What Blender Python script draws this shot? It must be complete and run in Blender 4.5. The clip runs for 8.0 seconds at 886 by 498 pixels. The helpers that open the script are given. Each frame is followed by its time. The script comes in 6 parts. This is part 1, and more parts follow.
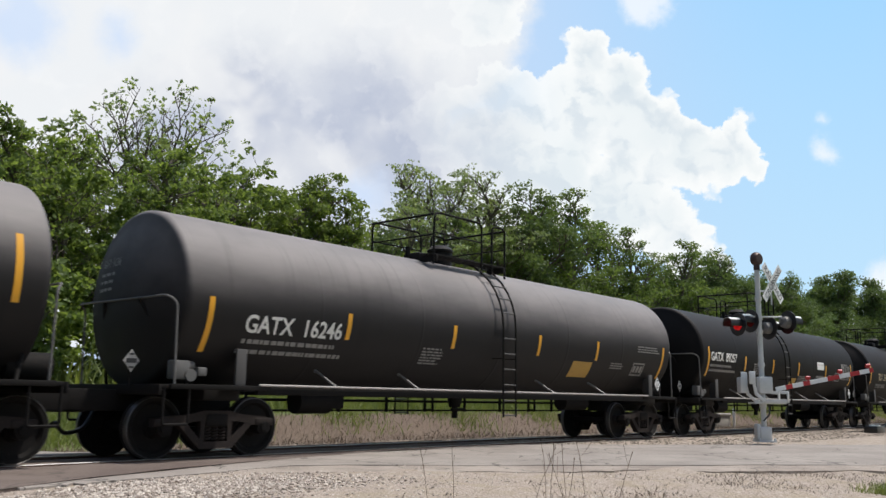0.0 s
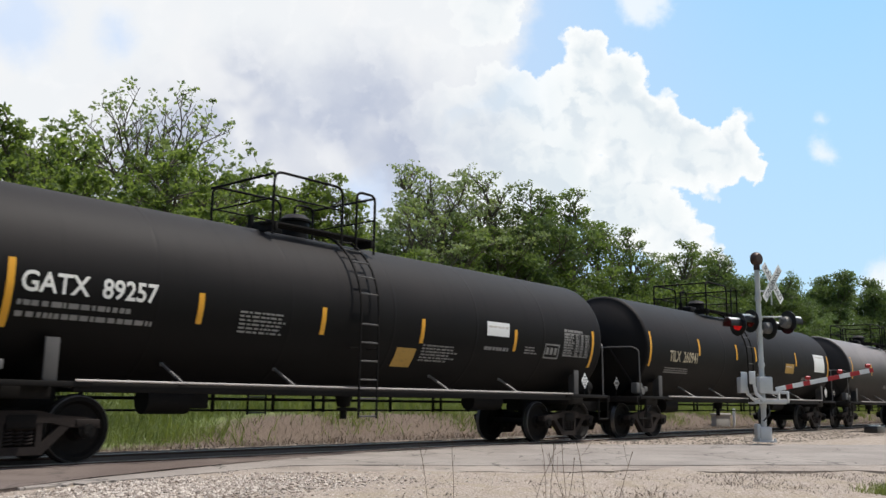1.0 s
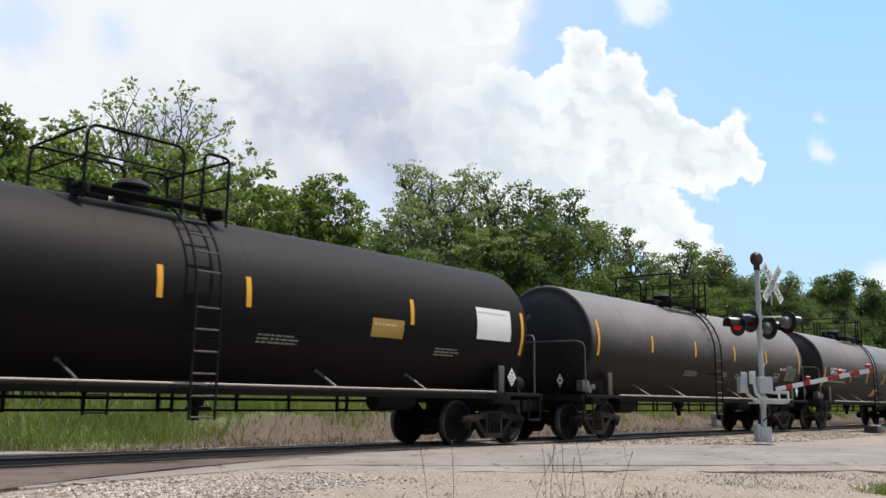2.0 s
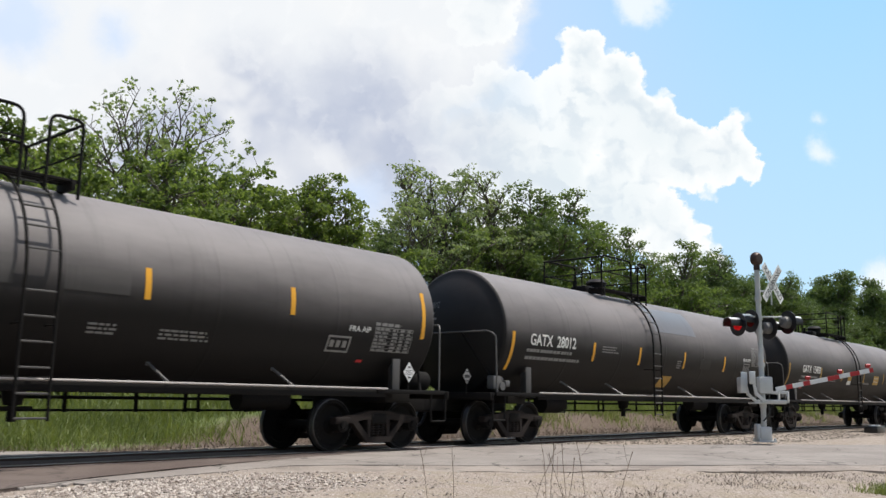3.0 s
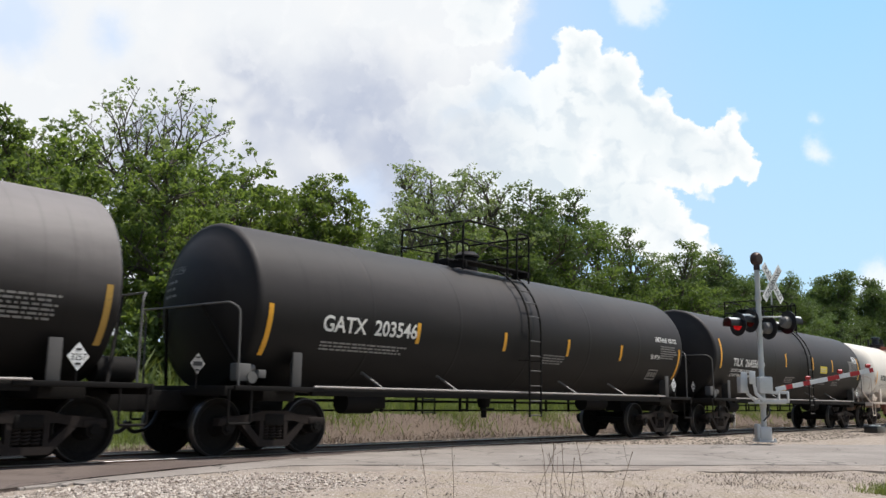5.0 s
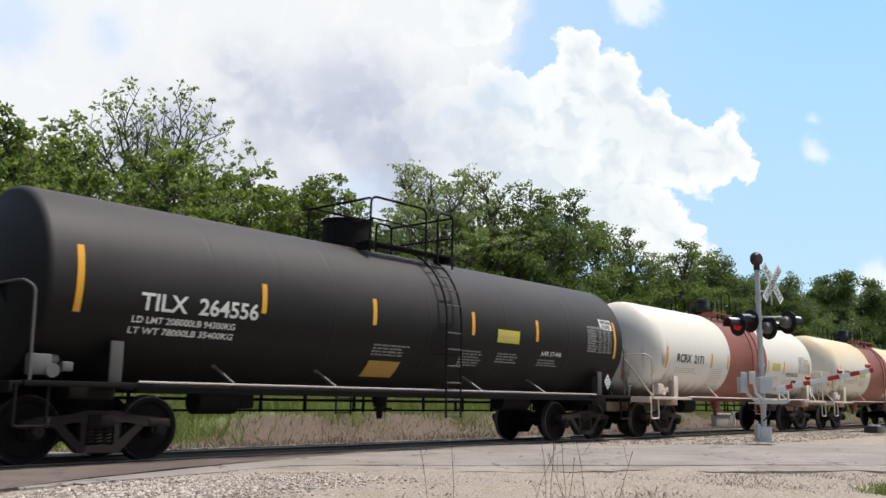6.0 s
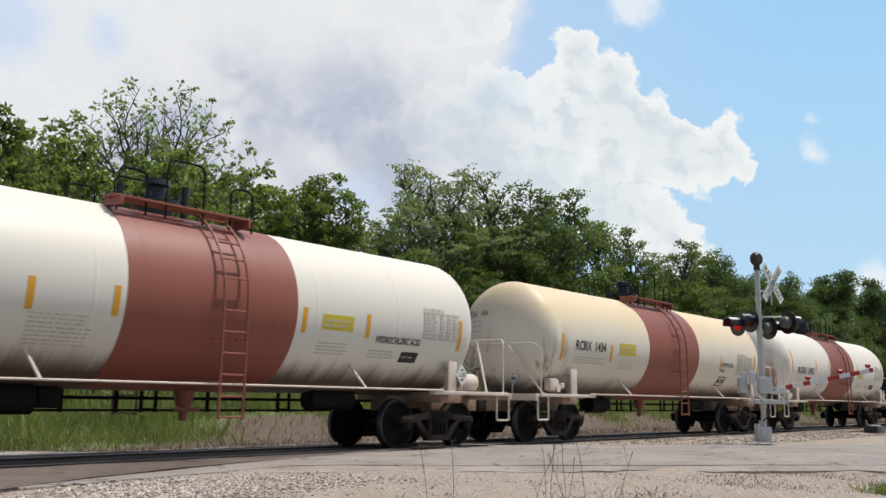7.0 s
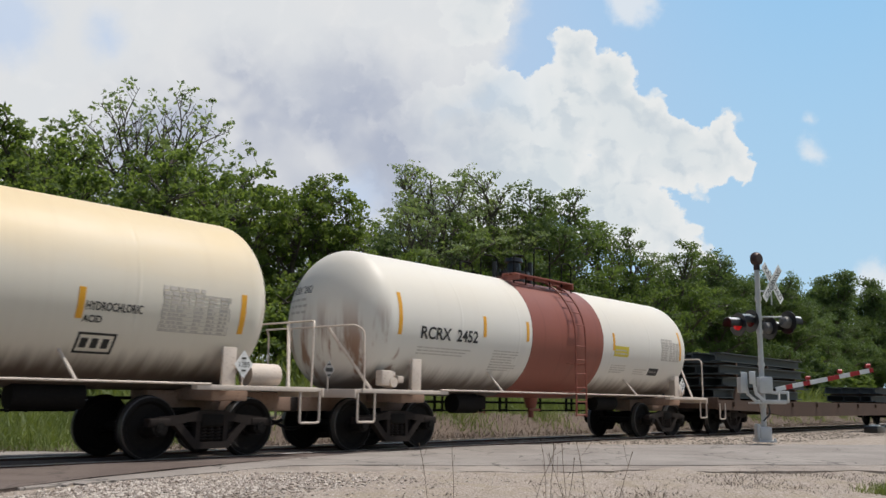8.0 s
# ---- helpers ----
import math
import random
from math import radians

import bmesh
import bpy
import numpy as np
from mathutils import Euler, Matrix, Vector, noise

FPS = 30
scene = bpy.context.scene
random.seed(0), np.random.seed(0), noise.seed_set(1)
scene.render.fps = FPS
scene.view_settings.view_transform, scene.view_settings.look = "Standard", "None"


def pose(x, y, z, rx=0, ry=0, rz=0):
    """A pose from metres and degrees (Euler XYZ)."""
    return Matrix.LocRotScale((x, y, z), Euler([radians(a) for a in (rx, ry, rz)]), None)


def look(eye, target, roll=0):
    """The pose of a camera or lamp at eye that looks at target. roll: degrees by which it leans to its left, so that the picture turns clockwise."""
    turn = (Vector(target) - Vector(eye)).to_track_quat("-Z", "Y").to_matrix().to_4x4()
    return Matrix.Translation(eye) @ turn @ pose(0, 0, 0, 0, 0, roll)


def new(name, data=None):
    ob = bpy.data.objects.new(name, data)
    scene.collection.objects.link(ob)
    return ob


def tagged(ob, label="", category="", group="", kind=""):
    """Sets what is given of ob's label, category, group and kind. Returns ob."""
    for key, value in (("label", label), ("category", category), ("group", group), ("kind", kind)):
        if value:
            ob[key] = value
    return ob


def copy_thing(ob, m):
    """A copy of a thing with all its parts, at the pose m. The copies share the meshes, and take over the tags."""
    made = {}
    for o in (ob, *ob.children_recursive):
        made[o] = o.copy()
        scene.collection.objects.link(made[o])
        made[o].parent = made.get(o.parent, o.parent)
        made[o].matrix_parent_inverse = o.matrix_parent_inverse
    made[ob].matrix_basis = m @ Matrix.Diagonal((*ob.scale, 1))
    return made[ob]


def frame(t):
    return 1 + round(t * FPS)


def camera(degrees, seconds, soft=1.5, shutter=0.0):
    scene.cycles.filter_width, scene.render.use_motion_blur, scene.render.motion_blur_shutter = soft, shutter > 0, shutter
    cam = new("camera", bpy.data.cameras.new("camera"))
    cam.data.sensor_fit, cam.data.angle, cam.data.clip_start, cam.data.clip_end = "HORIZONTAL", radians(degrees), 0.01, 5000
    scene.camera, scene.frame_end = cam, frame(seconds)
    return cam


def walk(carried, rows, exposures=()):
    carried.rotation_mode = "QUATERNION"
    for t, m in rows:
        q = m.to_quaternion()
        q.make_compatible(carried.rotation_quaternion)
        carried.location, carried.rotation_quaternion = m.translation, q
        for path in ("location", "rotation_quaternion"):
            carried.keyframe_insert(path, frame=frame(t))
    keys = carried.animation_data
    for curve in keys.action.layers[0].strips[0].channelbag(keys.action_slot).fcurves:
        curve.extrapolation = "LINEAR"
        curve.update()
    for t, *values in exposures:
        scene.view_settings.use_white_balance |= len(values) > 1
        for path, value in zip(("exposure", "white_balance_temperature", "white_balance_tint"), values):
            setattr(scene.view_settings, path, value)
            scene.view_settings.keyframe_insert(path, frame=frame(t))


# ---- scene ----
V = -21.669          # train speed along the track, m/s
EYE = Vector((0, -13.3326, 0.976))
YAW, TILT, ROLL = radians(40.880), radians(9.772), 0.833
AHEAD = Vector((math.cos(YAW) * math.cos(TILT), math.sin(YAW) * math.cos(TILT), math.sin(TILT)))
cam = camera(53.658, 8.0, soft=1.5, shutter=0.05)
VIEW = look(EYE, EYE + AHEAD * 20, ROLL)
walk(cam, [(0, VIEW), (8, VIEW)],
     exposures=[(0, 0.06), (2.5, 0.12), (6.0, 0.12), (7.0, -0.07), (8, -0.2)])

# ---- world and sun ----
SUN_DIR = Vector((0.30, -0.23, 0.93)).normalized()
world = bpy.data.worlds.new("world")
scene.world = world
world.use_nodes = True
wn = world.node_tree.nodes
sky = wn.new("ShaderNodeTexSky")
sky.sky_type = "NISHITA"
sky.sun_disc = False
sky.sun_elevation = math.asin(SUN_DIR.z)
sky.sun_rotation = math.atan2(SUN_DIR.x, SUN_DIR.y)
sky.air_density, sky.dust_density, sky.ozone_density = 1.2, 2.0, 1.0
world.node_tree.links.new(sky.outputs[0], wn["Background"].inputs[0])
wn["Background"].inputs[1].default_value = 0.10
sun = new("sun", bpy.data.lights.new("sun", "SUN"))
sun.data.energy, sun.data.angle, sun.data.color = 4.0, radians(0.6), (1.0, 0.96, 0.9)
sun.matrix_world = look(SUN_DIR * 100, (0, 0, 0))


# ---- node helpers ----
class Nodes:
    def __init__(self, name):
        self.mat = bpy.data.materials.new(name)
        self.mat.use_nodes = True
        self.t = self.mat.node_tree
        self.t.nodes.clear()
        self.out = self.t.nodes.new("ShaderNodeOutputMaterial")

    def add(self, kind, **props):
        n = self.t.nodes.new(kind)
        for k, val in props.items():
            setattr(n, k, val)
        return n

    def put(self, socket, val):
        if hasattr(val, "is_output"):
            self.t.links.new(val, socket)
        elif isinstance(val, (tuple, list)) and len(val) == 3 and socket.type == "RGBA":
            socket.default_value = (*val, 1)
        else:
            socket.default_value = val

    def math(self, op, a, b=0.0, c=0.0, clamp=False):
        n = self.add("ShaderNodeMath", operation=op, use_clamp=clamp)
        for s, val in zip(n.inputs, (a, b, c)):
            self.put(s, val)
        return n.outputs[0]

    def step(self, x, lo, hi, a=0.0, b=1.0, kind="SMOOTHSTEP"):
        n = self.add("ShaderNodeMapRange", interpolation_type=kind)
        for s, val in zip(n.inputs, (x, lo, hi, a, b)):
            self.put(s, val)
        return n.outputs[0]

    def mix(self, f, a, b, op="MIX"):
        n = self.add("ShaderNodeMix", data_type="RGBA", blend_type=op)
        self.put(n.inputs[0], f)
        self.put(n.inputs[6], a)
        self.put(n.inputs[7], b)
        return n.outputs[2]

    def coord(self, which="Object"):
        return self.add("ShaderNodeTexCoord").outputs[which]

    def noise(self, vec, scale, detail=4, rough=0.55, warp=0.0):
        n = self.add("ShaderNodeTexNoise")
        self.put(n.inputs["Vector"], vec)
        n.inputs["Scale"].default_value = scale
        n.inputs["Detail"].default_value = detail
        n.inputs["Roughness"].default_value = rough
        n.inputs["Distortion"].default_value = warp
        return n.outputs[0]

    def scaled(self, vec, s):
        n = self.add("ShaderNodeMapping")
        self.put(n.inputs[0], vec)
        n.inputs["Scale"].default_value = s
        return n.outputs[0]

    def bump(self, height, strength=0.3, dist=0.01):
        n = self.add("ShaderNodeBump")
        n.inputs["Strength"].default_value = strength
        n.inputs["Distance"].default_value = dist
        self.put(n.inputs["Height"], height)
        return n.outputs[0]

    def surface(self, col, rough=0.6, metal=0.0, normal=None, spec=0.5):
        b = self.add("ShaderNodeBsdfPrincipled")
        self.put(b.inputs["Base Color"], col)
        self.put(b.inputs["Roughness"], rough)
        self.put(b.inputs["Metallic"], metal)
        self.put(b.inputs["Specular IOR Level"], spec)
        if normal is not None:
            self.put(b.inputs["Normal"], normal)
        self.t.links.new(b.outputs[0], self.out.inputs[0])
        return self.mat


def worn(name, col, rough=0.6, metal=0.0, scale=6.0, vary=0.25, dirt=(0.12, 0.1, 0.08), amount=0.25, bump=0.15, spec=0.5):
    n = Nodes(name)
    p = n.coord()
    rnd = n.add("ShaderNodeObjectInfo").outputs["Random"]
    big = n.noise(p, scale * 0.2, 3)
    fine = n.noise(p, scale * 3, 5, 0.65)
    shade = n.math("MULTIPLY_ADD", n.math("ADD", big, n.math("MULTIPLY", fine, 0.6)), vary * 1.6, 1 - vary * 1.28)
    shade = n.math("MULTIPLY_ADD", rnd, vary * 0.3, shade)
    tone = n.mix(1.0, col, n.add("ShaderNodeCombineColor").outputs[0], "MULTIPLY")
    cc = tone.node.inputs[7].links[0].from_node
    for s in cc.inputs:
        n.put(s, shade)
    c = n.mix(n.math("MULTIPLY", n.step(fine, 0.5, 0.75), amount), tone, dirt)
    r = n.math("MULTIPLY_ADD", fine, 0.25, rough - 0.12, clamp=True)
    return n.surface(c, r, metal, n.bump(fine, bump, 0.004), spec)


# ---- mesh helpers ----
def obj(name, bm, material, parent=None, label="", smooth=False):
    me = bpy.data.meshes.new(name)
    if smooth:
        for f in bm.faces:
            f.smooth = True
    bm.to_mesh(me)
    bm.free()
    if smooth:
        me.set_sharp_from_angle(angle=radians(38))
    me.materials.append(material)
    ob = new(name, me)
    if parent is not None:
        ob.parent = parent
    if label:
        ob["label"] = label
    return ob


def part(name, bm, material, parent, label="", smooth=True):
    return obj(name, bm, material, parent, label, smooth)


def box(bm, c, s, rot=None, bevel=0.0):
    m = Matrix.Translation(c) @ (rot.to_4x4() if rot else Matrix()) @ Matrix.Diagonal((*s, 1))
    r = bmesh.ops.create_cube(bm, size=1, matrix=m)
    if bevel:
        edges = list({e for v in r["verts"] for e in v.link_edges})
        bmesh.ops.bevel(bm, geom=edges, offset=bevel, segments=2, affect="EDGES", profile=0.5)


def rod(bm, a, b, r, seg=8, r2=None, caps=True):
    a, b = Vector(a), Vector(b)
    d = b - a
    m = Matrix.Translation((a + b) / 2) @ d.to_track_quat("Z", "Y").to_matrix().to_4x4()
    bmesh.ops.create_cone(bm, cap_ends=caps, segments=seg, radius1=r, radius2=r if r2 is None else r2, depth=d.length, matrix=m)


def pipe(bm, pts, r, seg=7):
    """A bent round bar through the points, mitred at the bends."""
    pts = [Vector(p) for p in pts]
    rings = []
    up = None
    for i, p in enumerate(pts):
        d0 = (p - pts[i - 1]).normalized() if i else (pts[1] - p).normalized()
        d1 = (pts[i + 1] - p).normalized() if i < len(pts) - 1 else d0
        d = (d0 + d1).normalized()
        if up is None:
            up = d.orthogonal().normalized()
        up = (up - d * up.dot(d)).normalized()
        side = d.cross(up)
        rings.append([bm.verts.new(p + (up * math.cos(2 * math.pi * k / seg) + side * math.sin(2 * math.pi * k / seg)) * r) for k in range(seg)])
    for a, b in zip(rings, rings[1:]):
        for k in range(seg):
            bm.faces.new((a[k], a[(k + 1) % seg], b[(k + 1) % seg], b[k]))
    bm.faces.new(rings[0][::-1])
    bm.faces.new(rings[-1])


def bend(pts, r, n=4):
    """Points with rounded corners."""
    pts = [Vector(p) for p in pts]
    out = [pts[0]]
    for a, b, c in zip(pts, pts[1:], pts[2:]):
        k = min(r, (a - b).length * 0.45, (c - b).length * 0.45)
        s, e = b + (a - b).normalized() * k, b + (c - b).normalized() * k
        for i in range(n + 1):
            t = i / n
            out.append(s * (1 - t) ** 2 + b * 2 * t * (1 - t) + e * t * t)
    return out + [pts[-1]]


def lathe(bm, prof, seg=48, origin=(0, 0, 0), axis="X", arc=None, loop=False):
    """A turned form: prof is rows of (along the axis, radius)."""
    o = Vector(origin)
    rings = []
    a0, a1 = arc or (0, 2 * math.pi)
    closed = arc is None
    n = seg if closed else seg + 1
    for x, r in prof:
        ring = []
        for k in range(n):
            a = a0 + (a1 - a0) * k / seg
            c, s = math.cos(a) * r, math.sin(a) * r
            q = (x, c, s) if axis == "X" else ((s, x, c) if axis == "Y" else (c, s, x))
            ring.append(bm.verts.new(o + Vector(q)))
        rings.append(ring)
    for a, b in zip(rings, rings[1:]):
        for k in range(seg):
            j = (k + 1) % n
            bm.faces.new((a[k], b[k], b[j], a[j]))
    if loop:
        a, b = rings[-1], rings[0]
        for k in range(seg):
            bm.faces.new((a[k], b[k], b[(k + 1) % n], a[(k + 1) % n]))
    elif closed:
        for ring in (rings[0][::-1], rings[-1]):
            if (ring[0].co - ring[1].co).length > 1e-4:
                bm.faces.new(ring)
    bmesh.ops.recalc_face_normals(bm, faces=bm.faces)


def extrude(bm, outline, y0, y1):
    """A plate: outline of (x, z), between y0 and y1."""
    a = [bm.verts.new((x, y0, z)) for x, z in outline]
    b = [bm.verts.new((x, y1, z)) for x, z in outline]
    n = len(a)
    for k in range(n):
        bm.faces.new((a[k], a[(k + 1) % n], b[(k + 1) % n], b[k]))
    bm.faces.new(a[::-1])
    bm.faces.new(b)
    bmesh.ops.recalc_face_normals(bm, faces=bm.faces)


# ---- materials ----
def tank_paint(name, col, rough, dust_light, dust_light_col=(0.16, 0.14, 0.125), streak=0.16, spec=0.4, streak_col=None, ends=0.0, low=-0.15):
    """Weathered tank paint: dusty patches, light painted on upward faces, streaks running down, fine grain."""
    n = Nodes(name)
    p = n.coord()
    rnd = n.add("ShaderNodeObjectInfo").outputs["Random"]
    shift = n.add("ShaderNodeVectorMath", operation="ADD")
    n.put(shift.inputs[0], p)
    cx = n.add("ShaderNodeCombineXYZ")
    n.put(cx.inputs[0], n.math("MULTIPLY", rnd, 40.0))
    n.put(shift.inputs[1], cx.outputs[0])
    q = shift.outputs[0]
    big = n.noise(n.scaled(q, (0.35, 0.8, 1.1)), 1.0, 4, 0.6)
    run = n.noise(n.scaled(q, (5.0, 0.5, 0.28)), 1.0, 4, 0.6)
    fine = n.noise(q, 22, 5, 0.7)
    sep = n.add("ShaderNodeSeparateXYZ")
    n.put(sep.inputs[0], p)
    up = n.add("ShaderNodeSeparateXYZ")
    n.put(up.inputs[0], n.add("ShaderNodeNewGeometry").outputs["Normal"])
    # upward faces painted paler: the lit flank and a dusty film in one mask
    facing_up = n.math("ADD", up.outputs[2], n.math("MULTIPLY", n.math("SUBTRACT", big, 0.5), 0.22))
    dust_lit_top = n.step(facing_up, low, 0.7, 0.03, 1.0)
    c = n.mix(n.math("MULTIPLY", n.math("MULTIPLY", n.step(big, 0.25, 0.7, 0.75, 1.0), dust_lit_top), dust_light), col, dust_light_col)
    dark = streak_col or tuple(x * 0.45 for x in col)
    c = n.mix(n.math("MULTIPLY", n.step(run, 0.52, 0.75), streak), c, dark)
    c = n.mix(n.math("MULTIPLY", n.math("MULTIPLY", n.step(fine, 0.5, 0.85), dust_lit_top), dust_light * 0.12), c, dust_light_col)
    if ends:                               # rust runs near the tank's ends, below the shoulder
        near = n.step(n.math("ABSOLUTE", sep.outputs[0]), ends, ends + 0.5)
        low = n.step(sep.outputs[2], 3.1, 1.9)
        side = n.noise(n.scaled(q, (2.6, 2.6, 0.3)), 1.0, 4, 0.6)
        rust = n.math("MULTIPLY", n.math("MULTIPLY", near, low), n.step(side, 0.5, 0.62))
        c = n.mix(n.math("MULTIPLY", rust, 0.85), c, (0.24, 0.1, 0.04))
        # dark lower edge: dirt, with the underside's shade painted in
        grime_shade = n.step(n.math("ADD", sep.outputs[2], n.math("MULTIPLY", run, 0.4)), 1.9, 1.45)
        c = n.mix(n.math("MULTIPLY", grime_shade, 0.92), c, (0.075, 0.045, 0.03))
    r = n.math("ADD", rough - 0.1, n.math("MULTIPLY", big, 0.22), clamp=True)
    return n.surface(c, r, 0.0, n.bump(big, 0.25, 0.02), spec)


M_GRAYBLACK = tank_paint("weathered_black_lit_top", (0.010, 0.009, 0.0095), 0.6, 0.88, (0.275, 0.25, 0.245), spec=0.25)
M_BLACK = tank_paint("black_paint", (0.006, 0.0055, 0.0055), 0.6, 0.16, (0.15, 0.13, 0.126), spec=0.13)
# whole black shells of two cars, and the shade painted on other cars' heads
M_BLACK_HEADSHADE = tank_paint("black_paint_and_head_shade", (0.008, 0.0072, 0.0072), 0.58, 0.36, (0.17, 0.15, 0.145), spec=0.25, low=-0.3)
M_GLOSS = tank_paint("faded_black_lit_top", (0.009, 0.0082, 0.0082), 0.55, 0.9, (0.285, 0.26, 0.255), spec=0.16, low=-0.36)
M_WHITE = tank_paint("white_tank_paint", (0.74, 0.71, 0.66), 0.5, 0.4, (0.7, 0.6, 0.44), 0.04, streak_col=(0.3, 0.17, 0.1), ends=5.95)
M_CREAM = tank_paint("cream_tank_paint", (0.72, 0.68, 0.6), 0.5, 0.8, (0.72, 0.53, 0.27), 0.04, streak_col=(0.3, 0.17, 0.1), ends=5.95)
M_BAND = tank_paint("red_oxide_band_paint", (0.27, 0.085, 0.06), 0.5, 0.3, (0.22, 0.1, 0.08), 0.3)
M_STEEL = worn("dark_underframe_steel", (0.010, 0.009, 0.0085), 0.75, 0.0, 8, 0.3, (0.04, 0.03, 0.025), 0.35, spec=0.15)
M_RUST = worn("rusty_truck_steel", (0.026, 0.021, 0.019), 0.8, 0.0, 10, 0.35, (0.06, 0.044, 0.036), 0.45, spec=0.15)
M_TREAD = worn("bright_wheel_tread", (0.13, 0.125, 0.12), 0.45, 0.8, 10, 0.15)
M_YELLOW = worn("yellow_reflective_tape", (0.75, 0.36, 0.02), 0.45, 0, 8, 0.12, (0.3, 0.2, 0.1), 0.3)
M_LETTER = worn("white_stencil_paint", (0.72, 0.71, 0.68), 0.6, 0, 10, 0.15, (0.3, 0.28, 0.26), 0.35)
M_FADED = worn("faded_stencil_paint", (0.24, 0.23, 0.22), 0.65, 0, 14, 0.3, (0.08, 0.07, 0.07), 0.6)
M_INK = worn("black_stencil_paint", (0.02, 0.02, 0.022), 0.6, 0, 10, 0.2)
M_INKFADE = worn("faded_black_stencil", (0.5, 0.46, 0.42), 0.65, 0, 14, 0.3)
M_SIGNYEL = worn("yellow_panel", (0.62, 0.5, 0.04), 0.5, 0, 8, 0.12)
M_RAILWHITE = worn("dusty_bright_rail_edge", (0.42, 0.39, 0.37), 0.5, 0.2, 8, 0.2)
M_RUSTWHITE = worn("rust_stained_white_steel", (0.3, 0.2, 0.15), 0.7, 0, 6, 0.35, (0.1, 0.05, 0.03), 0.6)
M_WHITESTEEL = worn("dirty_white_painted_steel", (0.6, 0.52, 0.45), 0.6, 0, 8, 0.25, (0.2, 0.1, 0.06), 0.5)
M_MIDSTEEL = worn("greyed_handrail_steel", (0.13, 0.125, 0.12), 0.55, 0.2, 8, 0.2)
M_GALV = worn("galvanized_steel", (0.58, 0.58, 0.57), 0.5, 0.25, 12, 0.2)
M_ALU = worn("aluminium_casting", (0.58, 0.58, 0.57), 0.5, 0.3, 12, 0.2)
M_SIGNALBLACK = worn("black_signal_enamel", (0.012, 0.012, 0.013), 0.33, 0, 8, 0.2)
M_SIGNWHITE = worn("white_reflective_sheeting", (0.75, 0.75, 0.74), 0.4, 0, 8, 0.1)
M_SIGNRED = worn("red_reflective_sheeting", (0.42, 0.02, 0.025), 0.4, 0, 8, 0.12)

# ---- sky backdrop ----
def sky_backdrop():
    """Clear air with drifting cumulus, far behind everything."""
    n = Nodes("cloudy_sky")
    p = n.coord()
    far = 1800.0
    k = far / 1550.1 * 100           # metres for one unit of the cloud plan
    u = n.scaled(p, (1 / k, 1 / k, 1 / k))
    wob = n.add("ShaderNodeVectorMath", operation="MULTIPLY_ADD")
    ns = n.add("ShaderNodeTexNoise")
    n.put(ns.inputs["Vector"], u)
    ns.inputs["Scale"].default_value = 1.6
    ns.inputs["Detail"].default_value = 6
    ns.inputs["Roughness"].default_value = 0.62
    n.put(wob.inputs[0], ns.outputs[1])
    wob.inputs[1].default_value = (0.75, 0.75, 0)
    sub = n.add("ShaderNodeVectorMath", operation="ADD")
    n.put(sub.inputs[0], u)
    sub.inputs[1].default_value = (-0.375, -0.375, 0)
    n.put(wob.inputs[2], sub.outputs[0])
    w = wob.outputs[0]

    def field(blobs, vec):
        acc = None
        for x, y, r in blobs:
            d = n.add("ShaderNodeVectorMath", operation="DISTANCE")
            n.put(d.inputs[0], vec)
            d.inputs[1].default_value = ((x - 784) / 100, (441 - y) / 100, 0)
            v = n.math("SUBTRACT", r / 100, d.outputs["Value"])
            acc = v if acc is None else n.math("SMOOTH_MAX", acc, v, 0.12)
        return acc
    heap = field([(1030, 108, 58), (1092, 150, 68), (1010, 190, 90), (900, 190, 88), (1120, 230, 90), (1200, 275, 72), (1270, 285, 62), (1292, 245, 44), (1310, 285, 40),
                  (1165, 385, 62), (1195, 425, 58), (1240, 480, 62), (1090, 350, 100), (930, 300, 130), (815, 240, 95), (750, 218, 58), (850, 28, 62), (885, -20, 58)], w)
    veil = field([(720, 40, 200), (420, 130, 400), (80, 330, 300), (480, 420, 230), (800, -40, 150), (860, 330, 150), (200, -260, 480), (860, 60, 60)], w)
    puff = field([(1447, 268, 20), (1445, 211, 9), (1560, 500, 42), (1130, 0, 46), (1480, 570, 50)], w)
    def knobs(vec, scale):
        v = n.add("ShaderNodeTexVoronoi", feature="SMOOTH_F1")
        n.put(v.inputs["Vector"], vec)
        v.inputs["Scale"].default_value = scale
        v.inputs["Smoothness"].default_value = 0.35
        return v.outputs["Distance"]

    def moved(vec, dx, dy):
        sh = n.add("ShaderNodeVectorMath", operation="ADD")
        n.put(sh.inputs[0], vec)
        sh.inputs[1].default_value = (dx, dy, 0)
        return sh.outputs[0]
    big_k, small_k = knobs(w, 2.1), knobs(w, 4.6)
    heap = n.math("ADD", heap, n.math("MULTIPLY_ADD", big_k, -0.34, 0.15))
    heap = n.math("ADD", heap, n.math("MULTIPLY_ADD", small_k, -0.16, 0.07))
    m1 = n.step(heap, -0.03, 0.07)
    m2 = n.step(veil, -0.25, 0.35)
    m3 = n.math("MULTIPLY", n.step(puff, -0.14, 0.22), 0.75)
    sep = n.add("ShaderNodeSeparateXYZ")
    n.put(sep.inputs[0], u)
    hi = n.step(sep.outputs[1], -2.5, 4.4, 0, 1, "LINEAR")
    blue = n.mix(hi, (0.56, 0.78, 0.95), (0.37, 0.66, 0.97))
    blue = n.mix(n.step(sep.outputs[0], -2, 7), (0.55, 0.68, 0.9), blue)
    gr = field([(640, 250, 120), (540, 320, 150), (680, 340, 130), (840, 265, 70), (300, 300, 120), (430, 220, 90)], w)
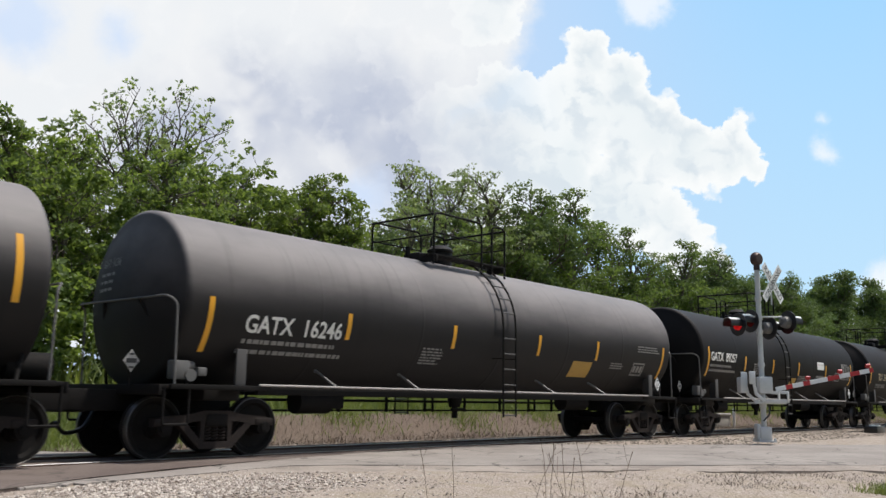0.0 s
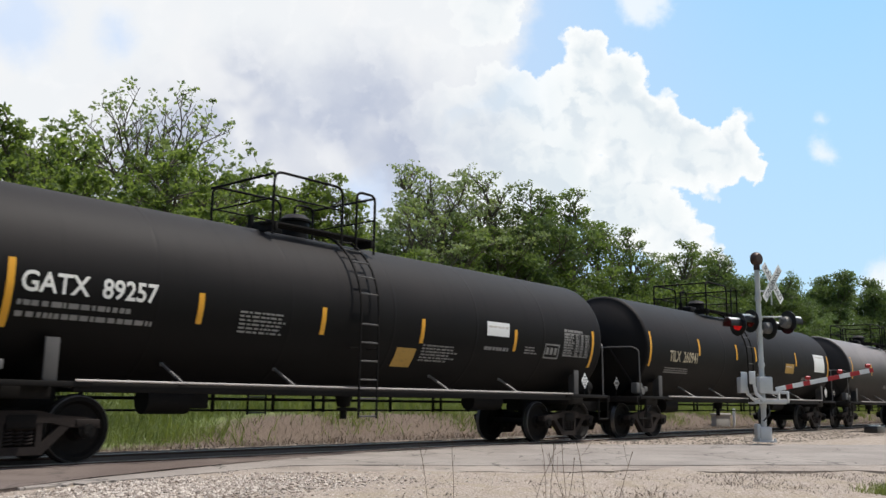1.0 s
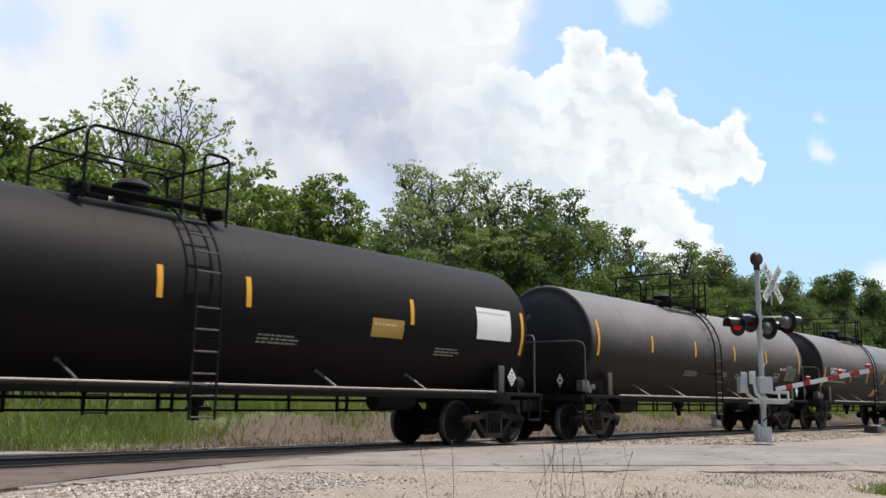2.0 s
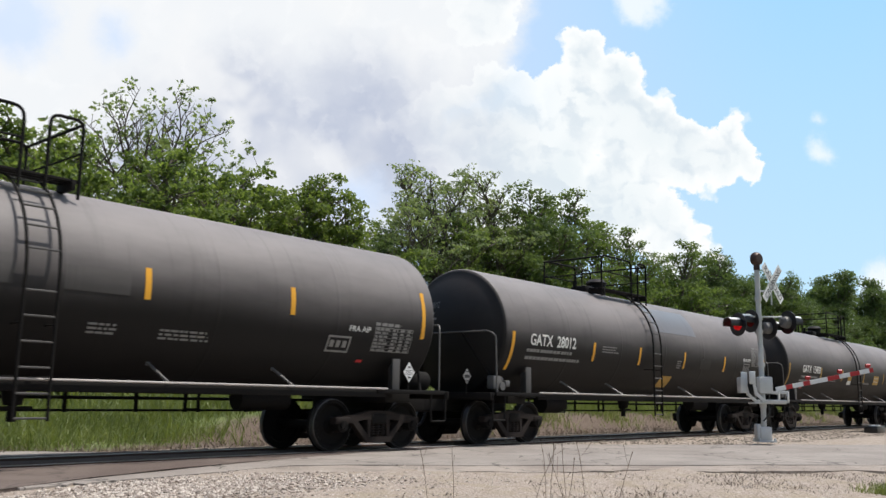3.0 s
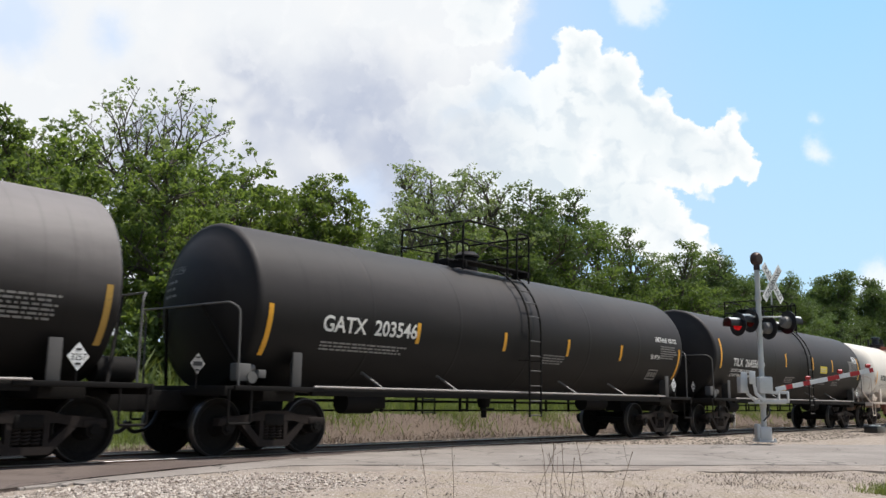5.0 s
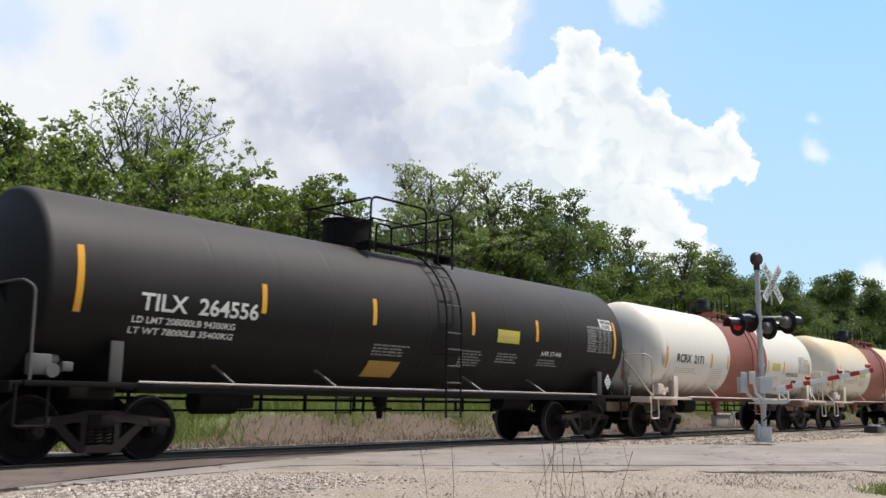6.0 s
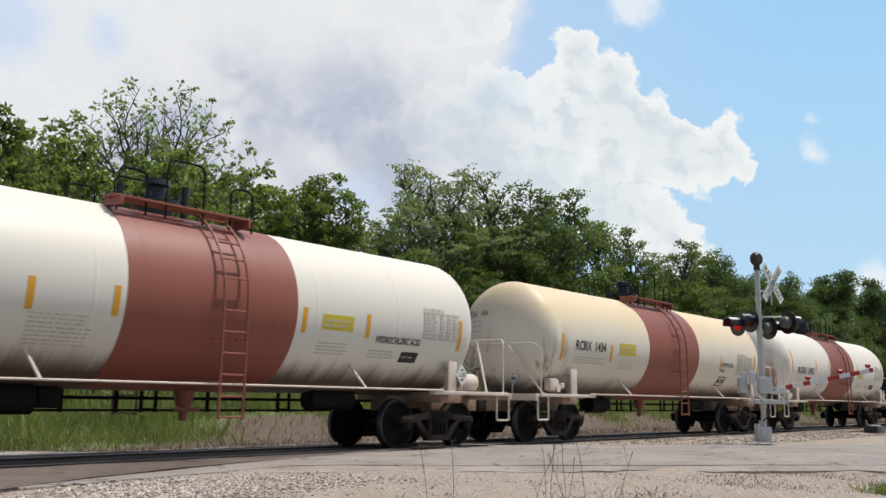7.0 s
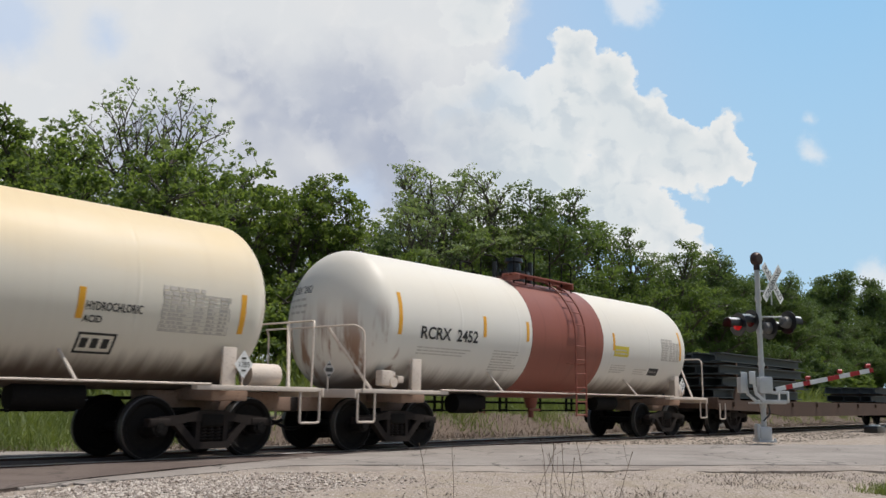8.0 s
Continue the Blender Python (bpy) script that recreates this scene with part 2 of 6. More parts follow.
    lump = n.noise(w, 1.3, 6, 0.6)
    shade = n.math("MULTIPLY", n.step(gr, -1.1, 0.6), n.step(lump, 0.2, 0.6, 0.75, 1.0))
    veil_col = n.mix(shade, (0.84, 0.86, 0.88), (0.50, 0.545, 0.66))
    soft = n.noise(u, 0.55, 3, 0.5, 0.4)
    veil_col = n.mix(n.step(soft, 0.45, 0.66, 0, 0.7), veil_col, (0.88, 0.885, 0.89))
    # billows: the difference of two shifted samples gives them lit and shaded sides
    def billow(dx, dy):
        sh = n.add("ShaderNodeVectorMath", operation="ADD")
        n.put(sh.inputs[0], w)
        sh.inputs[1].default_value = (dx, dy, 0)
        return n.noise(sh.outputs[0], 1.1, 4, 0.45, 0.2)
    relief = n.math("SUBTRACT", billow(0, 0), billow(0.16, 0.14))
    fold = n.math("ADD", n.math("SUBTRACT", knobs(moved(w, -0.09, -0.1), 2.1), big_k), n.math("MULTIPLY", n.math("SUBTRACT", knobs(moved(w, -0.05, -0.05), 4.6), small_k), 0.5))
    dim = n.math("MULTIPLY", n.step(n.math("ADD", relief, n.math("MULTIPLY", fold, 0.22)), 0.06, -0.12), n.step(heap, 0.05, 0.5))
    body = n.mix(n.math("MULTIPLY", n.step(heap, 0.02, 0.45), n.step(soft, 0.3, 0.62, 0.35, 1.0)), (0.93, 0.95, 0.95), (0.78, 0.84, 0.87))
    heap_col = n.mix(n.math("MULTIPLY", dim, 0.75), body, (0.64, 0.72, 0.79))
    veil_col = n.mix(n.math("MULTIPLY", n.step(relief, 0.0, 0.14), 0.22), veil_col, (0.97, 0.97, 0.965))
    hole = field([(25, 40, 55), (200, 60, 14), (640, 352, 30)], w)
    veil_col = n.mix(n.step(hole, -0.5, 0.3, 0, 0.75), veil_col, (0.58, 0.72, 0.95))
    m1 = n.math("MULTIPLY", m1, n.step(sep.outputs[0], -1.6, 2.4))
    c = n.mix(m3, blue, (0.93, 0.95, 0.97))
    c = n.mix(n.math("MULTIPLY", m2, 0.97), c, veil_col)
    c = n.mix(m1, c, heap_col)
    em = n.add("ShaderNodeEmission")
    n.put(em.inputs[0], c)
    em.inputs[1].default_value = 1.0
    n.t.links.new(em.outputs[0], n.out.inputs[0])
    bm = bmesh.new()
    q = far / 1550.1
    vs = [bm.verts.new((x * q, y * q, 0)) for x, y in ((-1500, -420), (1500, -420), (1500, 1500), (-1500, 1500))]
    bm.faces.new(vs)
    ob = obj("backdrop", bm, n.mat)
    tagged(ob, "summer sky with drifting white cumulus clouds", "sky", kind="structure")
    return ob


BACKDROP = sky_backdrop()
BACK_POSE = lambda dx: VIEW @ Matrix.Translation((dx * 1800 / 1550.1, 0, -1800))
BACKDROP.matrix_world = BACK_POSE(0)


# ---- ground ----
def ease(x, a, b):
    t = min(max((x - a) / (b - a), 0), 1)
    return t * t * (3 - 2 * t)


def lay(y, x=0.0):
    """Height of the ground across the track: ballast shelf, falling away to the near side, with a low cut bank beyond the track."""
    return lay_flat(y) + 0.62 * ease(x, 10.5, 16.0) * ease(y, 3.0, 5.4) * (1 - ease(y, 30, 60))


def lay_flat(y):
    pts = [(-400, -1.2), (-30, -0.8), (-14, -0.3), (-9, -0.03), (-5, -0.01), (-1.9, -0.01), (1.6, -0.01), (2.6, -0.06), (4, -0.14), (7, 0.0), (12, 0.15), (22, 0.3), (60, 0.6), (1500, 1.0)]
    for (a, za), (b, zb) in zip(pts, pts[1:]):
        if a <= y <= b:
            t = (y - a) / (b - a)
            return za + (zb - za) * t
    return pts[0][1] if y < -400 else pts[-1][1]


def ground_material():
    n = Nodes("ground_mix")
    geo = n.add("ShaderNodeNewGeometry").outputs["Position"]
    sep = n.add("ShaderNodeSeparateXYZ")
    n.put(sep.inputs[0], geo)
    x, y = sep.outputs[0], sep.outputs[1]
    big = n.noise(geo, 0.35, 4, 0.6)
    mid = n.noise(geo, 2.2, 5, 0.65)
    fine = n.noise(geo, 28, 4, 0.7)
    vor = n.add("ShaderNodeTexVoronoi")
    n.put(vor.inputs["Vector"], geo)
    vor.inputs["Scale"].default_value = 22
    stone = n.step(vor.outputs["Distance"], 0.0, 0.7)
    gravel = n.mix(n.step(fine, 0.35, 0.7), (0.25, 0.2, 0.165), (0.5, 0.43, 0.365))
    gravel = n.mix(n.math("MULTIPLY", n.step(mid, 0.45, 0.65), 0.5), gravel, (0.3, 0.25, 0.17))
    grass = n.mix(n.step(mid, 0.3, 0.7), (0.09, 0.125, 0.04), (0.19, 0.22, 0.085))
    dry = n.mix(n.step(fine, 0.3, 0.7), (0.085, 0.062, 0.047), (0.205, 0.155, 0.118))
    wob = n.math("MULTIPLY_ADD", big, 2.4, -1.2)
    yy = n.math("ADD", y, wob)
    c = n.mix(n.step(yy, 2.2, 3.4), gravel, dry)
    bare = n.step(n.math("ADD", x, n.math("MULTIPLY", mid, 4.0)), 11.0, 17.0, 0.0, 1.6)
    c = n.mix(n.step(n.math("SUBTRACT", yy, bare), 3.9, 5.0), c, grass)
    near = n.math("SUBTRACT", -10.6, yy)
    c = n.mix(n.math("MULTIPLY", n.step(near, 0.0, 1.0), 0.9), c, grass)
    h = n.math("ADD", n.math("MULTIPLY", stone, 0.7), fine)
    return n.surface(c, 0.95, 0, n.bump(h, 0.8, 0.02), 0.2)


M_GROUND = ground_material()


def ground():
    ys = [-1500, -400, -100, -40, -30, -22] + [-18 + 0.35 * k for k in range(0, 100)] + [18, 22, 30, 45, 60, 120, 400, 1500]
    xs = [-1500, -300, -60, -30] + [-20 + 0.5 * k for k in range(0, 160)] + [62, 70, 90, 120, 160, 220, 320, 600, 1500, 2500]
    ys = sorted(set(ys))
    bm = bmesh.new()
    grid = []
    for y in ys:
        row = []
        for x in xs:
            z = lay(y, x)
            if -18 < y < 17 and -20 < x < 60:
                amp = 0.02 if -6.5 < y < 2 else 0.06
                z += amp * noise.noise((x * 0.8, y * 0.8, 3.0)) + 0.01 * noise.noise((x * 3, y * 3, 7.0))
            row.append(bm.verts.new((x, y, z - 0.05)))
        grid.append(row)
    for a, b in zip(grid, grid[1:]):
        for k in range(len(xs) - 1):
            bm.faces.new((a[k], a[k + 1], b[k + 1], b[k]))
    ob = obj("ground", bm, M_GROUND, smooth=True)
    tagged(ob, "stony gravel ground with dry grass and green verge", "ground", kind="structure")


ground()


def rails():
    out = [(-0.075, -0.17), (0.075, -0.17), (0.075, -0.155), (0.012, -0.135), (0.01, -0.045), (0.036, -0.035), (0.036, -0.006), (0.028, 0.0), (-0.028, 0.0), (-0.036, -0.006), (-0.036, -0.035), (-0.01, -0.045), (-0.012, -0.135), (-0.075, -0.155)]
    for s in (-1, 1):
        bm = bmesh.new()
        a = [bm.verts.new((-120, s * 0.755 + y, z)) for y, z in out]
        b = [bm.verts.new((400, s * 0.755 + y, z)) for y, z in out]
        for k in range(len(out)):
            j = (k + 1) % len(out)
            bm.faces.new((a[k], a[j], b[j], b[k]))
        bm.faces.new(a)
        bm.faces.new(b[::-1])
        bmesh.ops.recalc_face_normals(bm, faces=bm.faces)
        tagged(obj("rail", bm, M_RAIL), "steel running rail with a polished head", "rail", "rails of the track")


def rail_material():
    n = Nodes("rail_steel")
    geo = n.add("ShaderNodeNewGeometry").outputs["Position"]
    sep = n.add("ShaderNodeSeparateXYZ")
    n.put(sep.inputs[0], geo)
    top = n.step(sep.outputs[2], -0.012, -0.004)
    f = n.noise(geo, 14, 4)
    c = n.mix(top, n.mix(f, (0.06, 0.035, 0.025), (0.13, 0.08, 0.06)), (0.6, 0.59, 0.58))
    return n.surface(c, n.math("SUBTRACT", 0.85, n.math("MULTIPLY", top, 0.5)), n.math("MULTIPLY", top, 0.9), n.bump(f, 0.2, 0.01))


M_RAIL = rail_material()
rails()

# ---- tank cars ----
TR, TZ = 1.5, 2.567          # tank radius and height of its axis
WHEEL_R = 0.482


def wrap(x, s, r=TR, z=TZ, lift=0.006):
    """A point on the near flank: s metres along the arc above the axis."""
    a = s / r
    return Vector((x, -(r + lift) * math.cos(a), z + (r + lift) * math.sin(a)))


def patch(bm, x0, x1, s0, s1, r=TR, z=TZ, lift=0.006, n=4, slant=0.0):
    """A thin plate that lies on the flank."""
    rows = []
    for k in range(n + 1):
        s = s0 + (s1 - s0) * k / n
        dx = slant * k / n
        rows.append([bm.verts.new(wrap(x, s, r, z, q)) for x, q in ((x0 + dx, lift), (x1 + dx, lift), (x1 + dx, -0.004), (x0 + dx, -0.004))])
    for a, b in zip(rows, rows[1:]):
        for i in range(4):
            j = (i + 1) % 4
            bm.faces.new((a[i], a[j], b[j], b[i]))
    bm.faces.new(rows[0][::-1])
    bm.faces.new(rows[-1])


def text_mesh(words, height, squeeze=1.0, weight=0.0):
    """Flat triangles of the words, cap height as given, from the baseline's start."""
    cu = bpy.data.curves.new("words", "FONT")
    cu.body = words
    cu.size = height / 0.69
    cu.resolution_u = 3
    cu.offset = height * weight
    tmp = new("words", cu)
    dg = bpy.context.evaluated_depsgraph_get()
    me = bpy.data.meshes.new_from_object(tmp.evaluated_get(dg))
    verts = [(q.co.x * squeeze, q.co.y) for q in me.vertices]
    faces = [tuple(f.vertices) for f in me.polygons]
    bpy.data.objects.remove(tmp)
    bpy.data.curves.remove(cu)
    bpy.data.meshes.remove(me)
    return verts, faces


def lettering(words, x, x1, s, height, material, parent, r=TR, z=TZ):
    """Painted words bent round the flank, from x to x1, each word a part."""
    verts, faces = text_mesh(words, height, 1.0, 0.03)
    span = max(q[0] for q in verts)
    start = -1.0
    for k in range(1, len(words) + 1):
        if k < len(words) and (words[k] != " " or words[k - 1] == " "):
            continue
        stop = max(q[0] for q in text_mesh(words[:k], height, 1.0, 0.03)[0]) + height * 0.05
        bm = bmesh.new()
        made = {}
        for f in faces:
            if start < sum(verts[i][0] for i in f) / len(f) <= stop:
                for i in f:
                    if i not in made:
                        u, w = verts[i]
                        made[i] = bm.verts.new(wrap(x + u / span * (x1 - x), s + w, r, z, 0.012))
                try:
                    bm.faces.new([made[i] for i in f])
                except ValueError:
                    pass
        part("lettering", bm, material, parent, "painted lettering", False)
        start = stop


def bars(x0, x1, s0, rows, material, parent, seed, r=TR, z=TZ, h=0.06, gap=0.115, name="stencil_print"):
    """Rows of small print too fine to read: short plain dashes."""
    rng = random.Random(seed)
    bm = bmesh.new()
    for k in range(rows):
        x = x0
        end = x1 - rng.uniform(0, 0.25) * (x1 - x0)
        while x < end:
            w = rng.uniform(0.04, 0.15)
            patch(bm, x, min(x + w, end), s0 - k * gap, s0 - k * gap + h, r, z, 0.007, 1)
            x += w + rng.uniform(0.02, 0.05)
    return tagged(part(name, bm, material, parent, "small stencilled print", False), kind="stuff")


def make_truck():
    """A two-axle freight truck: side frames, bolster, spring nests, wheelsets."""
    truck = bpy.data.objects.new("truck", None)
    scene.collection.objects.link(truck)
    wb = 0.95
    for side in (-1, 1):
        bm = bmesh.new()
        y0, y1 = sorted((side * 0.93, side * 1.08))
        # top chord
        extrude(bm, [(-1.15, 0.5), (-1.12, 0.6), (-0.95, 0.655), (-0.5, 0.69), (-0.25, 0.75), (0.25, 0.75), (0.5, 0.69), (0.95, 0.655), (1.12, 0.6), (1.15, 0.5),
                     (0.7, 0.52), (0.42, 0.58), (-0.42, 0.58), (-0.7, 0.52)], y0, y1)
        # diagonal tension members, columns and spring seat
        for e in (-1, 1):
            extrude(bm, [(e * 0.72, 0.55), (e * 0.56, 0.55), (e * 0.26, 0.26), (e * 0.34, 0.17)], y0 + 0.004, y1 - 0.004)
            extrude(bm, [(e * 0.3, 0.6), (e * 0.22, 0.6), (e * 0.22, 0.25), (e * 0.3, 0.25)], y0 + 0.006, y1 - 0.006)
            box(bm, (e * wb, side * 1.0, 0.57), (0.36, 0.2, 0.12), bevel=0.02)
        extrude(bm, [(-0.4, 0.26), (0.4, 0.26), (0.32, 0.15), (-0.32, 0.15)], y0 - 0.002, y1 + 0.002)
        sf = part("side_frame", bm, M_RUST, truck, "rusty cast steel side frame")
        for e in (-1, 1):
            bm = bmesh.new()
            rod(bm, (e * wb, side * 0.9, WHEEL_R), (e * wb, side * 1.09, WHEEL_R), 0.13, 16)
            rod(bm, (e * wb, side * 1.09, WHEEL_R), (e * wb, side * 1.13, WHEEL_R), 0.085, 14)
            for k in range(3):
                a = k * 2.094 + 0.4
                rod(bm, (e * wb + 0.055 * math.cos(a), side * 1.12, WHEEL_R + 0.055 * math.sin(a)), (e * wb + 0.055 * math.cos(a), side * 1.145, WHEEL_R + 0.055 * math.sin(a)), 0.016, 6)
            part("bearing_cap", bm, M_STEEL, sf, "greasy roller bearing cap")
        for k in (-1, 0, 1):
            bm = bmesh.new()
            pts = []
            for i in range(61):
                a = i / 60 * 2 * math.pi * 5
                pts.append((k * 0.14 + 0.06 * math.cos(a), side * 1.0 + 0.06 * math.sin(a), 0.27 + 0.24 * i / 60))
            pipe(bm, pts, 0.017, 5)
            part("coil_spring", bm, M_RUST, sf, "worn steel coil spring")
    bm = bmesh.new()
    box(bm, (0, 0, 0.6), (0.42, 2.2, 0.2), bevel=0.03)
    box(bm, (0, 0, 0.74), (0.6, 0.6, 0.1), bevel=0.02)
    for e in (-1, 1):
        rod(bm, (e * 0.35, -0.8, 0.42), (e * 0.35, 0.8, 0.42), 0.05, 8)
        for s in (-1, 1):
            box(bm, (e * 0.40, s * 0.76, 0.46), (0.06, 0.1, 0.3), bevel=0.01)
    part("bolster", bm, M_STEEL, truck)
    for e in (-1, 1):
        bm = bmesh.new()
        for s in (-1, 1):
            y = s * 0.717
            prof = [(y - s * 0.085, 0.0), (y - s * 0.085, 0.12), (y - s * 0.03, 0.16), (y - s * 0.01, 0.36), (y - s * 0.075, 0.40), (y - s * 0.075, WHEEL_R + 0.026),
                    (y - s * 0.045, WHEEL_R + 0.024), (y - s * 0.03, WHEEL_R + 0.002), (y + s * 0.075, WHEEL_R - 0.004), (y + s * 0.075, 0.405),
                    (y + s * 0.02, 0.36), (y + s * 0.01, 0.17), (y + s * 0.07, 0.13), (y + s * 0.07, 0.0)]
            lathe(bm, prof, 32, axis="Y")
        rod(bm, (0, -0.95, 0), (0, 0.95, 0), 0.08, 12)
        ws = part("wheelset", bm, M_STEEL, truck, "dark steel wheels on one axle")
        ws.location = (e * wb, 0, WHEEL_R)
        for s in (-1, 1):
            bm = bmesh.new()
            y = s * 0.717
            lathe(bm, [(y + s * 0.080, WHEEL_R - 0.012), (y + s * 0.072, WHEEL_R + 0.001), (y - s * 0.028, WHEEL_R + 0.006), (y - s * 0.028, WHEEL_R - 0.02), (y + s * 0.072, WHEEL_R - 0.02)], 40, axis="Y", loop=True)
            part("tread", bm, M_TREAD, ws, "polished rolling tread")
    return truck


TRUCK = None
WHEELSETS = []


def give_truck(parent, x):
    global TRUCK
    if TRUCK is None:
        TRUCK = make_truck()
        t = TRUCK
        t.matrix_basis = pose(x, 0, 0)
    else:
        t = copy_thing(TRUCK, pose(x, 0, 0))
    t.parent = parent
    for c in t.children:
        if c.name.startswith("wheelset"):
            WHEELSETS.append(c)
    return t


CARS = []


def tank_car(front, rear, paint, label, marks, style, seed, r=TR, z=TZ, band=None, head=0.36, seam=0.36, stripes=(), trim=None, lx=0.55, drum=None, m_ink=None, ends=(-0.95, -0.02), off=0.0, grow=0.0, trucks=(0.0, 0.0), tape=None, brake_wheel=()):
    """front and rear: where the end stripes stand at the clip's start. Local x runs along the car, the leading end at -x."""
    rng = random.Random(seed)
    mid, half = (front + rear) / 2 + off, (rear - front) / 2
    stripe_f, stripe_r = -half - off, half - off
    ht, tcx = half + seam, -off            # half length of the straight shell, and its middle
    half += grow
    lx -= off
    band = band and (band[0] - off, band[1] - off)
    car = new("tank_car", None)
    car.location = (mid, 0, 0)
    tagged(car, label, "tank car", "tank cars of the train")
    CARS.append((car, mid))
    trim = trim or M_STEEL
    dark = style != "white"
    shell = bmesh.new()
    prof = []
    if dark:                              # dished head with a tight knuckle
        for k in range(9):
            q = k / 8 * 0.93
            prof.append((-ht - 0.11 - (head - 0.11) * (1 - (q / 0.93) ** 2), max(r * q, 1e-5)))
        for k in range(1, 7):
            a = math.pi / 2 * k / 6
            prof.append((-ht - 0.11 * math.cos(a), r * (0.93 + 0.07 * math.sin(a))))
    else:
        for k in range(15):
            a = math.pi / 2 * k / 14
            prof.append((-ht - head * math.cos(a), max(r * math.sin(a) ** 0.9, 1e-5)))
    seams = [-ht + (2 * ht) * k / 6 for k in range(1, 6)]
    full = prof + [(-ht + 0.02, r), (-ht + 0.1, r)]
    for s in seams:
        full += [(s - 0.06, r), (s - 0.025, r), (s - 0.012, r + 0.003), (s + 0.012, r + 0.003), (s + 0.025, r), (s + 0.06, r)]
    full += [(ht - 0.1, r), (ht - 0.02, r)] + [(-x, q) for x, q in prof[::-1]]
    lathe(shell, full, 72, (tcx, 0, z))
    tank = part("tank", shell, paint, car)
    if paint == M_GLOSS:                  # the heads' shade is painted on with a darker material
        tank.data.materials.append(M_BLACK_HEADSHADE)
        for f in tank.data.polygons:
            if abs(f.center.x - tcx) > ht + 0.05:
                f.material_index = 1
    head_mark = next((m[1] for m in marks if m[0] == "text"), "")
    if band:
        bm = bmesh.new()
        lathe(bm, [(band[0], r - 0.02), (band[0], r + 0.005), (band[1], r + 0.005), (band[1], r - 0.02)], 72, (0, 0, z), loop=True)
        part("painted_band", bm, M_BAND, tank, "faded red oxide band")
    # reflective stripes
    ends = ((stripe_f, ends[0], ends[1]), (stripe_r, ends[0], ends[1]))
    for x, s0, s1 in ends + tuple((x - off, a, b) for x, a, b in stripes):
        bm = bmesh.new()
        patch(bm, x - 0.05, x + 0.05, s0, s1, r, z, 0.005, 8)
        part("reflector_stripe", bm, tape or M_YELLOW, tank, "yellow reflective stripe")
    ink = M_LETTER if dark else M_INK
    faint = M_FADED if dark else M_INKFADE
    for k, m in enumerate(marks):
        if m[0] == "text":
            _, words, xa, xb, s, h = m
            lettering(words, xa - off, xb - off, s, h, m_ink or ink, tank, r, z)
        elif m[0] == "ink":
            _, words, xa, xb, s, h = m
            lettering(words, xa - off, xb - off, s, h, M_INK, tank, r, z)
        elif m[0] == "bars":
            _, x0, x1, s, n = m
            bars(x0 - off, x1 - off, s + 0.02, n if n == 1 else round(n * 1.5), faint, tank, seed * 31 + k, r, z, 0.075 if n == 1 else (0.032 if dark else 0.026), 0.15 if n == 1 else 0.066)
        elif m[0] == "panel":
            _, x0, x1, s0, s1, mat, n = m
            x0, x1 = x0 - off, x1 - off
            bm = bmesh.new()
            patch(bm, x0, x1, s0, s1, r, z, 0.005, 4)
            pn = part("panel", bm, mat, tank)
            if n:
                bars(x0 + 0.05, x1 - 0.03, s1 - 0.13, n, M_FADED if mat in (M_INK, M_BLACK) else M_INKFADE, pn, seed * 17 + k, r, z + 0.0, 0.04, (s1 - s0 - 0.1) / max(n, 1))
        elif m[0] == "table":
            _, x0, x1, s0, s1 = m
            x0, x1 = x0 - off, x1 - off
            bm = bmesh.new()
            w = 0.014
            for a, b, c, d in ((x0, x1, s0, s0 + w), (x0, x1, s1 - w, s1), (x0, x0 + w, s0 + w, s1 - w), (x1 - w, x1, s0 + w, s1 - w)):
                patch(bm, a, b, c, d, r, z, 0.006, 2)
            rows = max(int((s1 - s0) / 0.062), 3)
            for i in range(1, rows):
                q = s0 + (s1 - s0) * i / rows
                patch(bm, x0 + w, x1 - w, q, q + 0.006, r, z, 0.005, 1)
            part("data_table", bm, faint, tank, "stencilled inspection table", False)
            for c0, c1 in ((0.02, 0.4), (0.46, 0.6), (0.66, 0.78), (0.84, 0.97)):
                bars(x0 + (x1 - x0) * c0, x0 + (x1 - x0) * c1, s1 - (s1 - s0) / rows * 0.85, rows, faint, tank, seed * 13 + round(c0 * 50), r, z, (s1 - s0) / rows * 0.58, (s1 - s0) / rows)
            bars(x0, x0 + 0.75 * (x1 - x0), s1 + 0.025, 1, faint, tank, seed * 7, r, z, 0.06)
        elif m[0] == "frame":
            _, x0, x1, s0, s1 = m
            x0, x1 = x0 - off, x1 - off
            bm = bmesh.new()
            w = 0.035
            for a, b, c, d in ((x0, x1, s0, s0 + w), (x0, x1, s1 - w, s1), (x0, x0 + w, s0, s1), (x1 - w, x1, s0, s1)):
                patch(bm, a, b, c, d, r, z, 0.006, 2)
            for i in range(3):
                patch(bm, x0 + 0.07 + i * (x1 - x0 - 0.1) / 3, x0 + 0.01 + (i + 1) * (x1 - x0 - 0.1) / 3, s0 + 0.1, s1 - 0.09, r, z, 0.006, 1)
            part("stencil_box", bm, faint if dark else ink, tank, "stencilled data box")
    # small mark on the leading head
    hw, faces = text_mesh(head_mark or "....", 0.15)
    wide = max(q[0] for q in hw)
    def on_head(y, zz, lift=0.008):
        q = min(math.hypot(y, zz - z) / r, 0.999)
        if dark:
            x = 0.11 + (head - 0.11) * max(1 - (q / 0.93) ** 2, 0)
        else:
            x = head * math.cos(math.asin(q ** (1 / 0.9)))
        return Vector((tcx - ht - x - lift, y, zz))
